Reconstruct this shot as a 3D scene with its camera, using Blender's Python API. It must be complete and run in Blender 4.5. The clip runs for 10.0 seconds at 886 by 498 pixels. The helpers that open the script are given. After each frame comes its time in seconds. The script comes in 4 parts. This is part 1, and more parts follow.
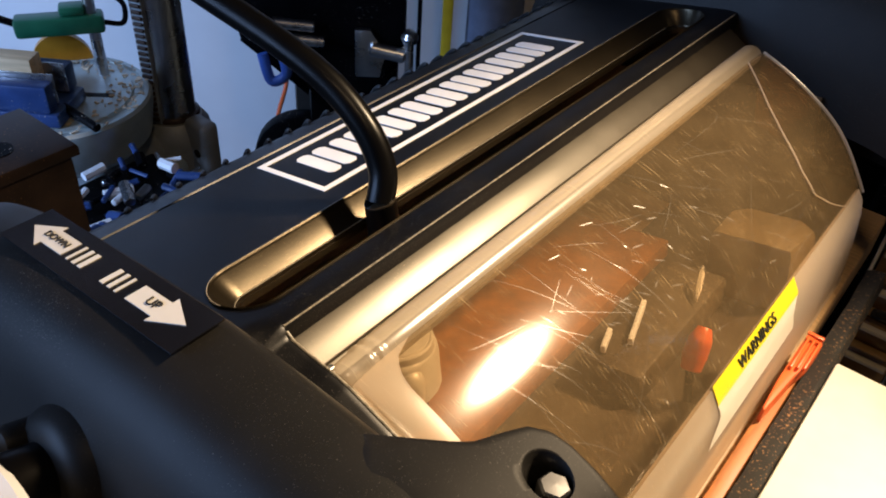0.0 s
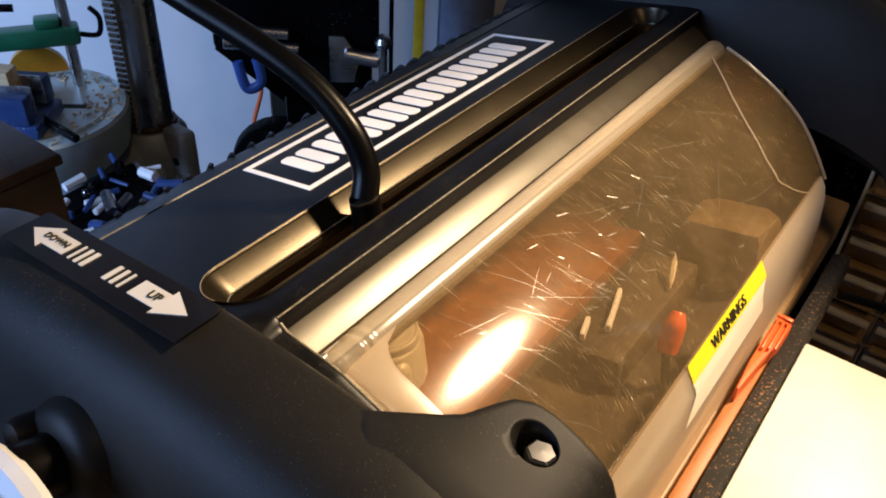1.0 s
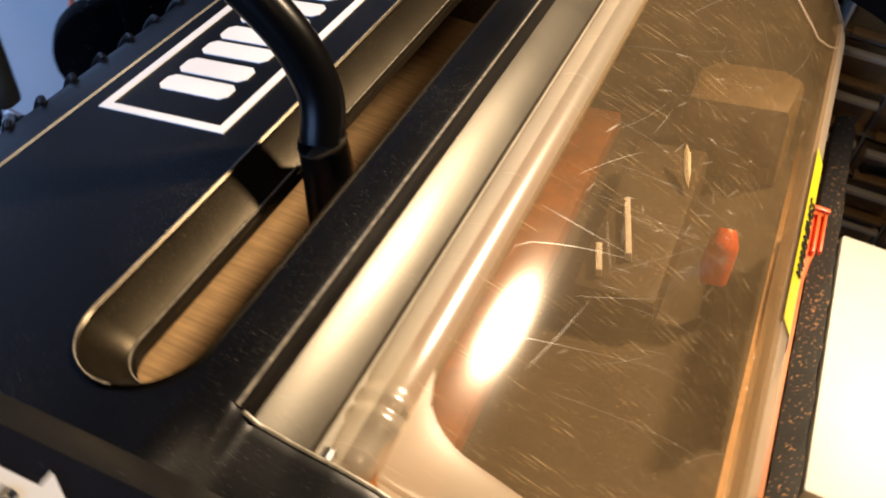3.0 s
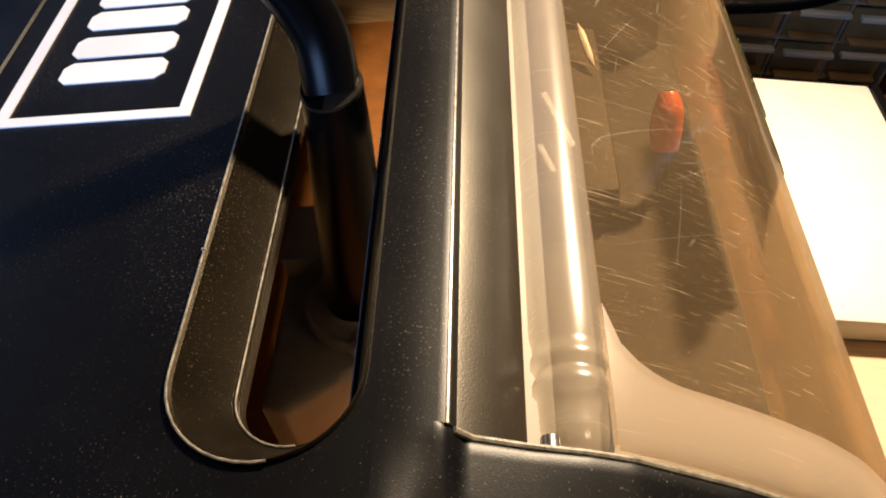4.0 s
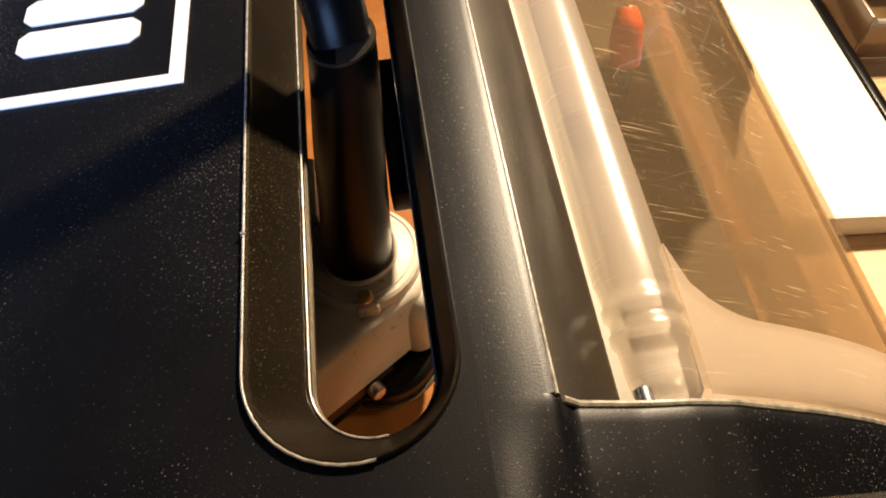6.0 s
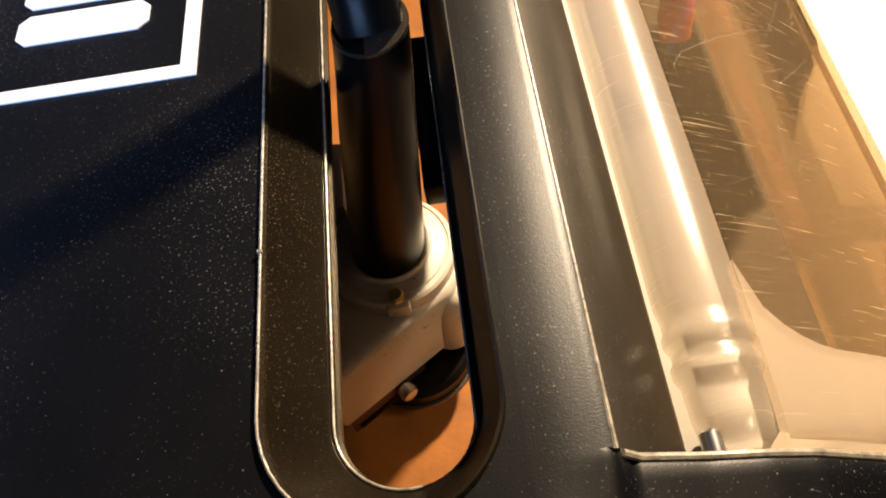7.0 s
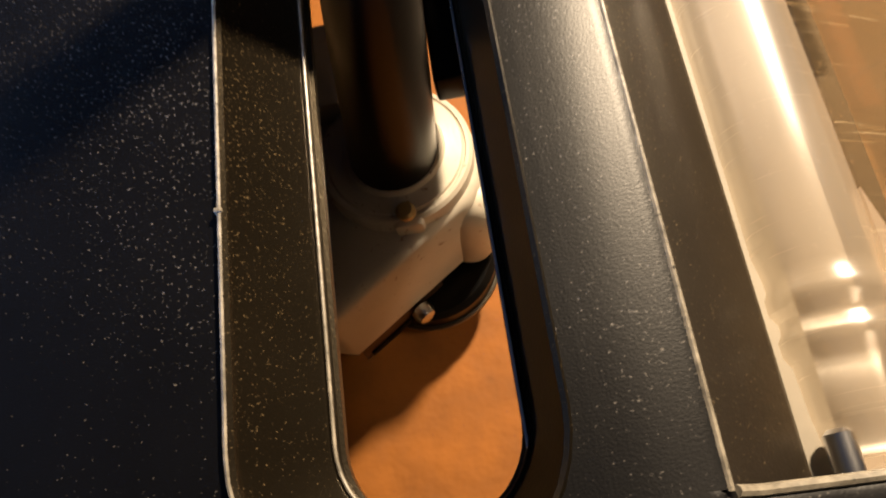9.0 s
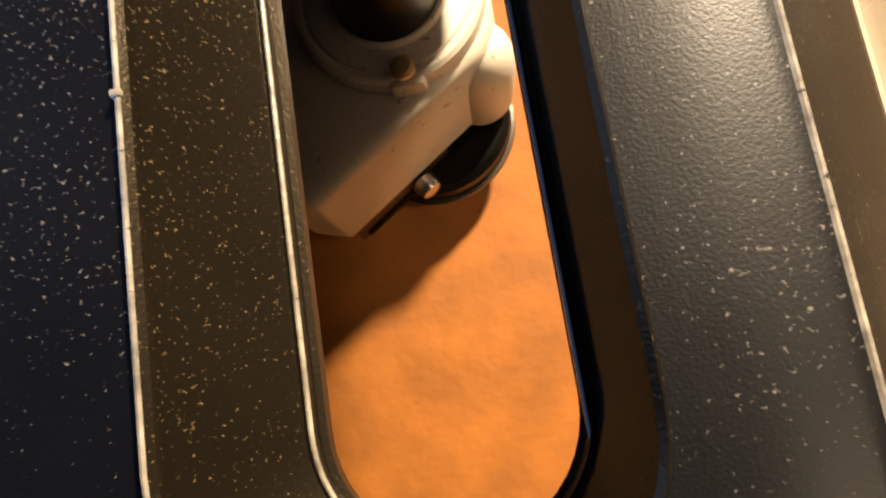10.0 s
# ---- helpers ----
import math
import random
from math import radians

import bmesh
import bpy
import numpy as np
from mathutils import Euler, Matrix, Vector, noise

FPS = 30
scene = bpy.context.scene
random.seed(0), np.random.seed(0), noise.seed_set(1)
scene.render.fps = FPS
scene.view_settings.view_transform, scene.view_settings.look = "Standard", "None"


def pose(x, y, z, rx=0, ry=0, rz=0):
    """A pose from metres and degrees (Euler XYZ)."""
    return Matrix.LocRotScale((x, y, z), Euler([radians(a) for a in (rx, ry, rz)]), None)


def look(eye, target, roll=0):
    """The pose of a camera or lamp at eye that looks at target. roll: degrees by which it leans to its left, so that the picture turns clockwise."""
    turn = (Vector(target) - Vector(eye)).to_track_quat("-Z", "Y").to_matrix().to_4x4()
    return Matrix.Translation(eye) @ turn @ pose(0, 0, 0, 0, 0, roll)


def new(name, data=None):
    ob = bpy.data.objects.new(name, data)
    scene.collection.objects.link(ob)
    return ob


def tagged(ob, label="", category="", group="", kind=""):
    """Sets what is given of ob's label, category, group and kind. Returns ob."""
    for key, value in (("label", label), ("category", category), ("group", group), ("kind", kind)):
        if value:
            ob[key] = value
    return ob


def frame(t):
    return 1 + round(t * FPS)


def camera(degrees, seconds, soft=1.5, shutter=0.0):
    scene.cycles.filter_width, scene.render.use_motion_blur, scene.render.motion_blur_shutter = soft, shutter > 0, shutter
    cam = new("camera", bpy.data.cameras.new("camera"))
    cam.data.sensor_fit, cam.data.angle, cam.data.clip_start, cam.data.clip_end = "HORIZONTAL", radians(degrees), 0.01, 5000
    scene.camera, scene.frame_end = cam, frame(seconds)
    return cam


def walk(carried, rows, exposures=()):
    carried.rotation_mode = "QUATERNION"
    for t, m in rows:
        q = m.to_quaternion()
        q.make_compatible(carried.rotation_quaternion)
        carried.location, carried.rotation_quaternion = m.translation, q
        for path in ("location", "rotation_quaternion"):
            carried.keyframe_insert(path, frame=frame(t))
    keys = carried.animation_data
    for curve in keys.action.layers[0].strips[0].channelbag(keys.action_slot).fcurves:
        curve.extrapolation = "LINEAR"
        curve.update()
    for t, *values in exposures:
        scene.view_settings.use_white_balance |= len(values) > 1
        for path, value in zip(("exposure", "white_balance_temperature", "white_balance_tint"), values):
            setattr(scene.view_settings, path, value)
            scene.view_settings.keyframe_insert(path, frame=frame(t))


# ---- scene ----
cam = camera(57, 10.0, soft=1.9, shutter=0.3)
# The machine's frame: origin at the corner of its badge, y along the slot, tipped 10 degrees about y.
MACH = pose(0, 0, 0.96, 0, -10, 0)
PATH = [
    (0.0, (0.2872, -0.2376, 0.1908), (0.1748, -0.1109, 0.0844), -5.23),
    (0.5, (0.2845, -0.2519, 0.1936), (0.1769, -0.1213, 0.0869), -5.77),
    (1.0, (0.2952, -0.2525, 0.1943), (0.187, -0.1218, 0.0885), -5.97),
    (1.5, (0.311, -0.2201, 0.1763), (0.1978, -0.0982, 0.0653), -5.97),
    (2.0, (0.3239, -0.1933, 0.1499), (0.2036, -0.0809, 0.0364), -4.34),
    (2.2, (0.309, -0.1842, 0.141), (0.194, -0.0697, 0.0241), -2.63),
    (3.3, (0.1133, -0.1621, 0.1431), (0.0669, -0.0288, 0.0014), -6.43),
    (3.5, (0.0917, -0.1655, 0.1347), (0.0602, -0.0276, -0.0067), -5.42),
    (4.0, (0.0799, -0.1563, 0.1226), (0.0609, -0.0245, -0.0266), -8.99),
    (4.5, (0.0825, -0.1726, 0.1182), (0.0604, -0.0354, -0.0256), -9.52),
    (5.0, (0.0494, -0.1445, 0.1205), (0.0524, -0.0187, -0.035), -11.38),
    (5.5, (0.0476, -0.1431, 0.1215), (0.0537, -0.0270, -0.0413), -8.67),
    (5.7, (0.0487, -0.145, 0.1234), (0.0528, -0.0281, -0.0388), -7.91),
    (7.0, (0.0495, -0.1238, 0.1131), (0.0428, -0.0144, -0.0542), -11.25),
    (7.5, (0.0486, -0.1226, 0.1137), (0.0394, -0.0134, -0.0536), -13.03),
    (8.0, (0.0488, -0.1208, 0.1105), (0.0427, -0.0157, -0.0596), -11.97),
    (8.5, (0.0477, -0.1110, 0.1012), (0.0395, -0.0115, -0.0720), -13.68),
    (9.0, (0.0473, -0.0934, 0.0866), (0.0334, -0.0135, -0.0962), -19.13),
    (9.5, (0.0428, -0.0877, 0.0712), (0.0353, -0.0248, -0.1185), -17.20),
    (9.7, (0.0450, -0.0831, 0.0656), (0.0265, -0.0274, -0.1256), -27.96),
    (9.8, (0.0490, -0.0795, 0.0624), (0.0170, -0.0296, -0.1286), -42.63),
    (10.0, (0.0442, -0.0759, 0.0580), (0.0237, -0.0318, -0.1360), -34.53),
]
walk(cam, [(t, MACH @ look(e, g, r)) for t, e, g, r in PATH], exposures=[(0, 0.02, 6500, 10), (2.2, -0.02, 6450, 10), (3.5, 0.02, 6050, 10), (5.0, 0.22, 6000, 10), (7.0, 0.42, 6000, 10), (8.2, 0.20, 6000, 10), (9.4, 0.45, 6000, 10), (10, 0.95, 6000, 10)])

# ---- light ----
world = bpy.data.worlds.new("world")
scene.world = world
world.use_nodes = True
bg = world.node_tree.nodes["Background"]
sky = world.node_tree.nodes.new("ShaderNodeTexSky")
sky.sky_type, sky.sun_disc, sky.sun_elevation, sky.sun_rotation = "NISHITA", False, radians(35), radians(250)
world.node_tree.links.new(sky.outputs[0], bg.inputs[0])
bg.inputs[1].default_value = 0.05


def lamp(name, kind, m, watts, colour, size=0.1, size_y=None):
    data = bpy.data.lights.new(name, kind)
    data.energy, data.color = watts, colour
    if kind == "AREA":
        data.shape, data.size = ("RECTANGLE" if size_y else "DISK"), size
        if size_y:
            data.size_y = size_y
    if kind == "SPOT":
        data.spot_size, data.spot_blend, data.shadow_soft_size = radians(46), 0.85, size / 2
    ob = new(name, data)
    ob.matrix_world = m
    return ob


LAMP_AT = Vector((0.43, 0.53, 1.60))
lamp("work_lamp_light", "SPOT", look(LAMP_AT, (0.185, 0.005, 0.90)), 98.0, (1.0, 0.74, 0.46), 0.085)
lamp("window_light", "AREA", look((-0.90, -1.58, 1.52), (-0.45, 0.2, 0.85)), 56.0, (0.36, 0.56, 1.0), 1.15, 1.0)
# warm fill from an unseen source, added to light the drawer fronts
lamp("drawer_fill_light", "AREA", look((0.75, -0.45, 2.36), (0.45, 0.3, 0.7)), 4.0, (1.0, 0.70, 0.40), 0.22)


# ---- materials ----
def mat(name, colour, rough=0.5, metal=0.0, spots=0.0, spot_colour=(0.5, 0.45, 0.38), grain=0.12, scale=40.0, bump=0.15,
        bump_scale=600.0, spot_scale=500.0, coat=0.0, stretch=(1, 1, 1), spec=0.5, relief=0.00012, tint=(1, 1, 1)):
    """A surface with broad mottling, fine relief and, where spots is given, specks of dust."""
    m = bpy.data.materials.new(name)
    m.use_nodes = True
    nt = m.node_tree
    N, LK = nt.nodes, nt.links
    b = N["Principled BSDF"]
    b.inputs["Roughness"].default_value, b.inputs["Metallic"].default_value = rough, metal
    b.inputs["Coat Weight"].default_value = coat
    b.inputs["Specular IOR Level"].default_value = spec
    b.inputs["Specular Tint"].default_value = (*tint, 1)
    tc = N.new("ShaderNodeTexCoord")
    mp = N.new("ShaderNodeMapping")
    mp.inputs["Scale"].default_value = stretch
    LK.new(tc.outputs["Object"], mp.inputs[0])

    def noise_tex(s, d):
        n = N.new("ShaderNodeTexNoise")
        n.inputs["Scale"].default_value, n.inputs["Detail"].default_value = s, d
        LK.new(mp.outputs[0], n.inputs["Vector"])
        return n
    broad = noise_tex(scale, 5.0)
    ramp = N.new("ShaderNodeValToRGB")
    ramp.color_ramp.elements[0].position, ramp.color_ramp.elements[1].position = 0.3, 0.7
    ramp.color_ramp.elements[0].color = (*[c * (1 - grain) for c in colour], 1)
    ramp.color_ramp.elements[1].color = (*[min(1, c * (1 + grain)) for c in colour], 1)
    LK.new(broad.outputs["Fac"], ramp.inputs[0])
    out = ramp.outputs[0]
    if spots:
        fine, patch = noise_tex(spot_scale, 2.0), noise_tex(18.0, 3.0)
        add = N.new("ShaderNodeMath")
        add.operation = "MULTIPLY_ADD"
        add.inputs[1].default_value, add.inputs[2].default_value = 0.28, -0.14
        LK.new(patch.outputs["Fac"], add.inputs[0])
        tot = N.new("ShaderNodeMath")
        LK.new(fine.outputs["Fac"], tot.inputs[0])
        LK.new(add.outputs[0], tot.inputs[1])
        r2 = N.new("ShaderNodeValToRGB")
        r2.color_ramp.elements[0].position, r2.color_ramp.elements[1].position = 0.70 - 0.1 * spots, 0.80 - 0.06 * spots
        LK.new(tot.outputs[0], r2.inputs[0])
        mx = N.new("ShaderNodeMix")
        mx.data_type = "RGBA"
        LK.new(r2.outputs[0], mx.inputs[0])
        LK.new(out, mx.inputs[6])
        mx.inputs[7].default_value = (*spot_colour, 1)
        out = mx.outputs[2]
    LK.new(out, b.inputs["Base Color"])
    rr = N.new("ShaderNodeMapRange")
    rr.inputs[3].default_value, rr.inputs[4].default_value = max(0.02, rough - 0.06), min(1, rough + 0.06)
    LK.new(broad.outputs["Fac"], rr.inputs[0])
    LK.new(rr.outputs[0], b.inputs["Roughness"])
    if bump:
        fb = noise_tex(bump_scale, 2.0)
        bp = N.new("ShaderNodeBump")
        bp.inputs["Strength"].default_value, bp.inputs["Distance"].default_value = bump, relief
        LK.new(fb.outputs["Fac"], bp.inputs["Height"])
        LK.new(bp.outputs[0], b.inputs["Normal"])
    return m


def clear_plastic(name, tint, haze, gloss, rough, haze_colour, scratch=0.3, through_light=0.0):
    """Thin clear sheet: what passes, a dusty and scratched haze, and a soft gloss."""
    m = bpy.data.materials.new(name)
    m.use_nodes = True
    nt = m.node_tree
    N, LK = nt.nodes, nt.links
    N.remove(N["Principled BSDF"])
    o = N["Material Output"]
    tr, df, gl, tl = (N.new("ShaderNodeBsdf" + k) for k in ("Transparent", "Diffuse", "Glossy", "Translucent"))
    tr.inputs[0].default_value = (*tint, 1)
    df.inputs[0].default_value = tl.inputs[0].default_value = (*haze_colour, 1)
    gl.inputs["Roughness"].default_value = rough
    tc = N.new("ShaderNodeTexCoord")
    last = None
    for rot, st, lo, hi, amp in ((0.5, (14, 1500, 90), 0.66, 0.72, 1.0), (-0.9, (18, 1250, 90), 0.67, 0.73, 0.9), (1.25, (22, 900, 80), 0.69, 0.75, 0.8), (0.0, (700, 700, 700), 0.64, 0.8, 0.5), (0.0, (30, 30, 30), 0.35, 0.9, 0.10)):
        mp = N.new("ShaderNodeMapping")
        mp.inputs["Rotation"].default_value, mp.inputs["Scale"].default_value = (0, 0, rot), st
        LK.new(tc.outputs["Object"], mp.inputs[0])
        n = N.new("ShaderNodeTexNoise")
        n.inputs["Scale"].default_value, n.inputs["Detail"].default_value = 1.0, 4.0
        LK.new(mp.outputs[0], n.inputs["Vector"])
        r = N.new("ShaderNodeMapRange")
        r.inputs[1].default_value, r.inputs[2].default_value = lo, hi
        r.inputs[4].default_value = scratch * amp
        LK.new(n.outputs["Fac"], r.inputs[0])
        if last is None:
            last = r.outputs[0]
        else:
            a = N.new("ShaderNodeMath")
            LK.new(last, a.inputs[0])
            LK.new(r.outputs[0], a.inputs[1])
            last = a.outputs[0]
    h = N.new("ShaderNodeMath")
    h.use_clamp = True
    h.inputs[1].default_value = haze
    LK.new(last, h.inputs[0])
    scat = N.new("ShaderNodeMixShader")
    scat.inputs[0].default_value = through_light
    LK.new(df.outputs[0], scat.inputs[1])
    LK.new(tl.outputs[0], scat.inputs[2])
    m1, m2 = N.new("ShaderNodeMixShader"), N.new("ShaderNodeMixShader")
    LK.new(h.outputs[0], m1.inputs[0])
    LK.new(tr.outputs[0], m1.inputs[1])
    LK.new(scat.outputs[0], m1.inputs[2])
    m2.inputs[0].default_value = gloss
    LK.new(m1.outputs[0], m2.inputs[1])
    LK.new(gl.outputs[0], m2.inputs[2])
    LK.new(m2.outputs[0], o.inputs[0])
    return m


BLACK = mat("black_plastic", (0.0010, 0.0010, 0.0017), 0.39, spots=0.50, spot_colour=(0.13, 0.12, 0.11), bump=0.22, bump_scale=3200, spot_scale=2000, spec=0.37)
CASING = mat("casing_plastic", (0.0100, 0.0095, 0.0090), 0.47, spots=0.2, spot_colour=(0.10, 0.09, 0.08), bump=0.25, bump_scale=2600, spot_scale=2200, spec=0.10)
LIP = mat("slot_lip_plastic", (0.0060, 0.0046, 0.0028), 0.30, spec=0.36, tint=(1.0, 0.82, 0.56), spots=0.6, spot_colour=(0.11, 0.078, 0.038), bump=0.25, bump_scale=2600, spot_scale=2300)
# pale gloss that puts the highlight on black edges into the colour
EDGE_GLINT = mat("edge_glint_plastic", (0.24, 0.215, 0.17), 0.30, spec=0.8, grain=0.5, scale=500, bump=0.3, bump_scale=1500, spots=0.5, spot_colour=(0.01, 0.01, 0.01), spot_scale=1400)
STRIP = mat("hinge_strip_plastic", (0.014, 0.010, 0.006), 0.36, spots=0.5, spot_colour=(0.12, 0.09, 0.05), bump=0.25, bump_scale=2200, spot_scale=2200, spec=0.75, tint=(1.0, 0.92, 0.78))
WHITE_INK = mat("white_ink", (0.72, 0.73, 0.75), 0.45, grain=0.05, bump=0.05)
CREAM_INK = mat("cream_ink", (0.52, 0.50, 0.46), 0.5, grain=0.06)
INK = mat("black_ink", (0.02, 0.02, 0.02), 0.5, grain=0.1)
LABEL = mat("label_gloss", (0.006, 0.006, 0.008), 0.20, spots=0.1, spot_colour=(0.06, 0.06, 0.06), bump=0.1, spot_scale=3000, coat=0.15)
YELLOW = mat("yellow_label", (0.72, 0.62, 0.02), 0.4, grain=0.06, bump=0.05)
PAPER = mat("label_paper", (0.70, 0.67, 0.58), 0.45, grain=0.06, bump=0.05)
CLEAR = clear_plastic("clear_lid", (0.76, 0.67, 0.54), 0.066, 0.055, 0.095, (0.44, 0.33, 0.19), 0.46)
FROST = clear_plastic("frosted_lid", (0.92, 0.83, 0.71), 0.56, 0.09, 0.25, (0.74, 0.64, 0.51), 0.12, 0.60)
BARMAT = clear_plastic("lid_bar_plastic", (0.90, 0.84, 0.74), 0.42, 0.11, 0.26, (0.58, 0.50, 0.39), 0.14, 0.35)
SCUFF = clear_plastic("lid_scuff", (0.95, 0.92, 0.86), 0.05, 0.06, 0.30, (0.85, 0.78, 0.66), 0.5)
STEEL = mat("steel", (0.55, 0.55, 0.56), 0.28, metal=1.0, grain=0.15, bump=0.1)
CAST = mat("cast_metal", (0.60, 0.55, 0.46), 0.42, metal=0.1, spots=0.2, spot_colour=(0.3, 0.2, 0.12), bump=0.3, bump_scale=900)
BRASSY = mat("brown_sheet_metal", (0.07, 0.035, 0.015), 0.5, metal=0.5, grain=0.2, spots=0.3, spot_colour=(0.05, 0.03, 0.015))
RUBBER = mat("rubber_shaft", (0.0020, 0.0018, 0.0018), 0.30, spec=0.15, grain=0.2, bump=0.15, bump_scale=900)
BOARD = mat("brown_hardboard", (0.28, 0.095, 0.007), 0.75, spots=0.45, spot_colour=(0.24, 0.08, 0.02), spot_scale=700, grain=0.22, scale=70, bump=0.7, bump_scale=160, relief=0.0005)
INSIDE = mat("dark_inside", (0.055, 0.040, 0.024), 0.65, spots=0.5, spot_colour=(0.32, 0.24, 0.14), grain=0.35, scale=25, bump=0.2)
ORANGE = mat("orange_plastic", (0.78, 0.13, 0.03), 0.35, grain=0.08, bump=0.05)
WOOD = mat("bench_wood", (0.52, 0.33, 0.16), 0.5, grain=0.25, scale=14, stretch=(2.5, 30, 30), bump=0.2, bump_scale=120)
BOXMAT = mat("white_box", (0.68, 0.68, 0.62), 0.5, grain=0.05, bump=0.08, bump_scale=300)
WALLP = mat("wall_paint", (0.05, 0.05, 0.053), 0.85, grain=0.1, scale=4, bump=0.2, bump_scale=150)
FLOORM = mat("concrete_floor", (0.07, 0.068, 0.065), 0.8, grain=0.25, scale=6, bump=0.3, bump_scale=80, spots=0.2)
GREY_IRON = mat("grey_iron", (0.24, 0.26, 0.27), 0.5, metal=0.3, grain=0.2, spots=0.3, spot_colour=(0.25, 0.13, 0.06), bump=0.3)
BLUE_IRON = mat("blue_enamel", (0.02, 0.05, 0.16), 0.35, grain=0.25, spots=0.2)
TABLE_IRON = mat("table_iron", (0.42, 0.50, 0.51), 0.35, metal=0.4, grain=0.2, scale=25, spots=0.5, spot_colour=(0.55, 0.45, 0.32))
GREEN = mat("green_enamel", (0.01, 0.10, 0.05), 0.35, grain=0.2)
AMBER = mat("amber_plastic", (0.55, 0.24, 0.02), 0.3, grain=0.15)
PINE = mat("pine_block", (0.62, 0.46, 0.27), 0.6, grain=0.2, scale=20, stretch=(1, 12, 12))
SHEET = mat("white_sheet", (0.80, 0.81, 0.83), 0.7, grain=0.06, scale=6)
DARK = mat("dark_steel", (0.0020, 0.0020, 0.0028), 0.45, spec=0.06, grain=0.3, spots=0.1)
BROWN_IRON = mat("rusty_iron", (0.040, 0.022, 0.013), 0.5, metal=0.4, grain=0.4, spots=0.2, spot_colour=(0.3, 0.14, 0.05))
DRAWER = mat("amber_drawer", (0.30, 0.18, 0.07), 0.22, grain=0.25, scale=30, bump=0.05, coat=0.4)
CABINET = mat("cabinet_shell", (0.28, 0.25, 0.20), 0.5, grain=0.15)
RED_WOOD = mat("red_brown_panel", (0.22, 0.04, 0.015), 0.45, grain=0.3, scale=15)
YELLOW_TAPE = mat("yellow_strip", (0.75, 0.55, 0.03), 0.5, grain=0.08)
CRANK = mat("crank_grey", (0.55, 0.56, 0.58), 0.4, grain=0.08)
CHIPS = mat("wood_chips", (0.66, 0.55, 0.40), 0.85, grain=0.25, scale=200)


# ---- building blocks ----
def part(name, bm, material, parent=None, label="", smooth=True, angle=35):
    me = bpy.data.meshes.new(name)
    bm.normal_update()
    bm.to_mesh(me)
    bm.free()
    if smooth:
        me.polygons.foreach_set("use_smooth", [True] * len(me.polygons))
        me.set_sharp_from_angle(angle=radians(angle))
    me.materials.append(material)
    ob = new(name, me)
    if parent is not None:
        ob.parent = parent
    if label:
        tagged(ob, label)
    return ob


def thing(name, m, label, category, group="", kind=""):
    ob = new(name)
    ob.matrix_world = m
    ob.empty_display_size = 0.02
    return tagged(ob, label, category, group, kind)


def box(x0, x1, y0, y1, z0, z1, bevel=0.0, seg=2, bm=None):
    bm = bm or bmesh.new()
    r = bmesh.ops.create_cube(bm, size=1.0)
    for v in r["verts"]:
        v.co = (x0 if v.co.x < 0 else x1, y0 if v.co.y < 0 else y1, z0 if v.co.z < 0 else z1)
    if bevel:
        es = list({e for v in r["verts"] for e in v.link_edges})
        bmesh.ops.bevel(bm, geom=es, offset=bevel, segments=seg, affect="EDGES", profile=0.5)
    return bm


def lathe(profile, n=32, m=None, bm=None):
    """Turn (radius, height) pairs about z."""
    bm = bm or bmesh.new()
    rings = []
    for r, z in profile:
        rings.append([bm.verts.new((m or Matrix()) @ Vector((r * math.cos(2 * math.pi * i / n), r * math.sin(2 * math.pi * i / n), z)))
                      for i in range(n)])
    for a, b in zip(rings, rings[1:]):
        for i in range(n):
            bm.faces.new((a[i], a[(i + 1) % n], b[(i + 1) % n], b[i]))
    bm.faces.new(list(reversed(rings[0])))
    bm.faces.new(rings[-1])
    return bm


def rod(a, b, r, n=16, bevel=0.0, bm=None):
    a, b = Vector(a), Vector(b)
    q = (b - a).to_track_quat("Z", "Y").to_matrix().to_4x4()
    h = (b - a).length
    c = min(bevel, r * 0.6)
    prof = [(r - c, 0), (r, c), (r, h - c), (r - c, h)] if c else [(r, 0), (r, h)]
    return lathe(prof, n, Matrix.Translation(a) @ q, bm)


def tube(points, r, n=16, bm=None, steps=8):
    """A round bar along a smooth path; r may be a list."""
    bm = bm or bmesh.new()
    P = [Vector(p) for p in points]
    rs = r if isinstance(r, (list, tuple)) else [r] * len(P)
    path = []
    for i in range(len(P) - 1):
        p0, p1, p2, p3 = P[max(i - 1, 0)], P[i], P[i + 1], P[min(i + 2, len(P) - 1)]
        for k in range(steps):
            t = k / steps
            path.append((0.5 * ((2 * p1) + (p2 - p0) * t + (2 * p0 - 5 * p1 + 4 * p2 - p3) * t * t + (3 * p1 - p0 - 3 * p2 + p3) * t ** 3),
                         rs[i] + (rs[i + 1] - rs[i]) * t))
    path.append((P[-1], rs[-1]))
    rings, nrm = [], None
    for i, (c, rad) in enumerate(path):
        d = (path[min(i + 1, len(path) - 1)][0] - path[max(i - 1, 0)][0]).normalized()
        if nrm is None:
            nrm = d.orthogonal().normalized()
        nrm = (nrm - d * nrm.dot(d)).normalized()
        bi = d.cross(nrm)
        rings.append([bm.verts.new(c + rad * (math.cos(2 * math.pi * k / n) * nrm + math.sin(2 * math.pi * k / n) * bi)) for k in range(n)])
    for a, b in zip(rings, rings[1:]):
        for k in range(n):
            bm.faces.new((a[k], a[(k + 1) % n], b[(k + 1) % n], b[k]))
    bm.faces.new(list(reversed(rings[0])))
    bm.faces.new(rings[-1])
    return bm


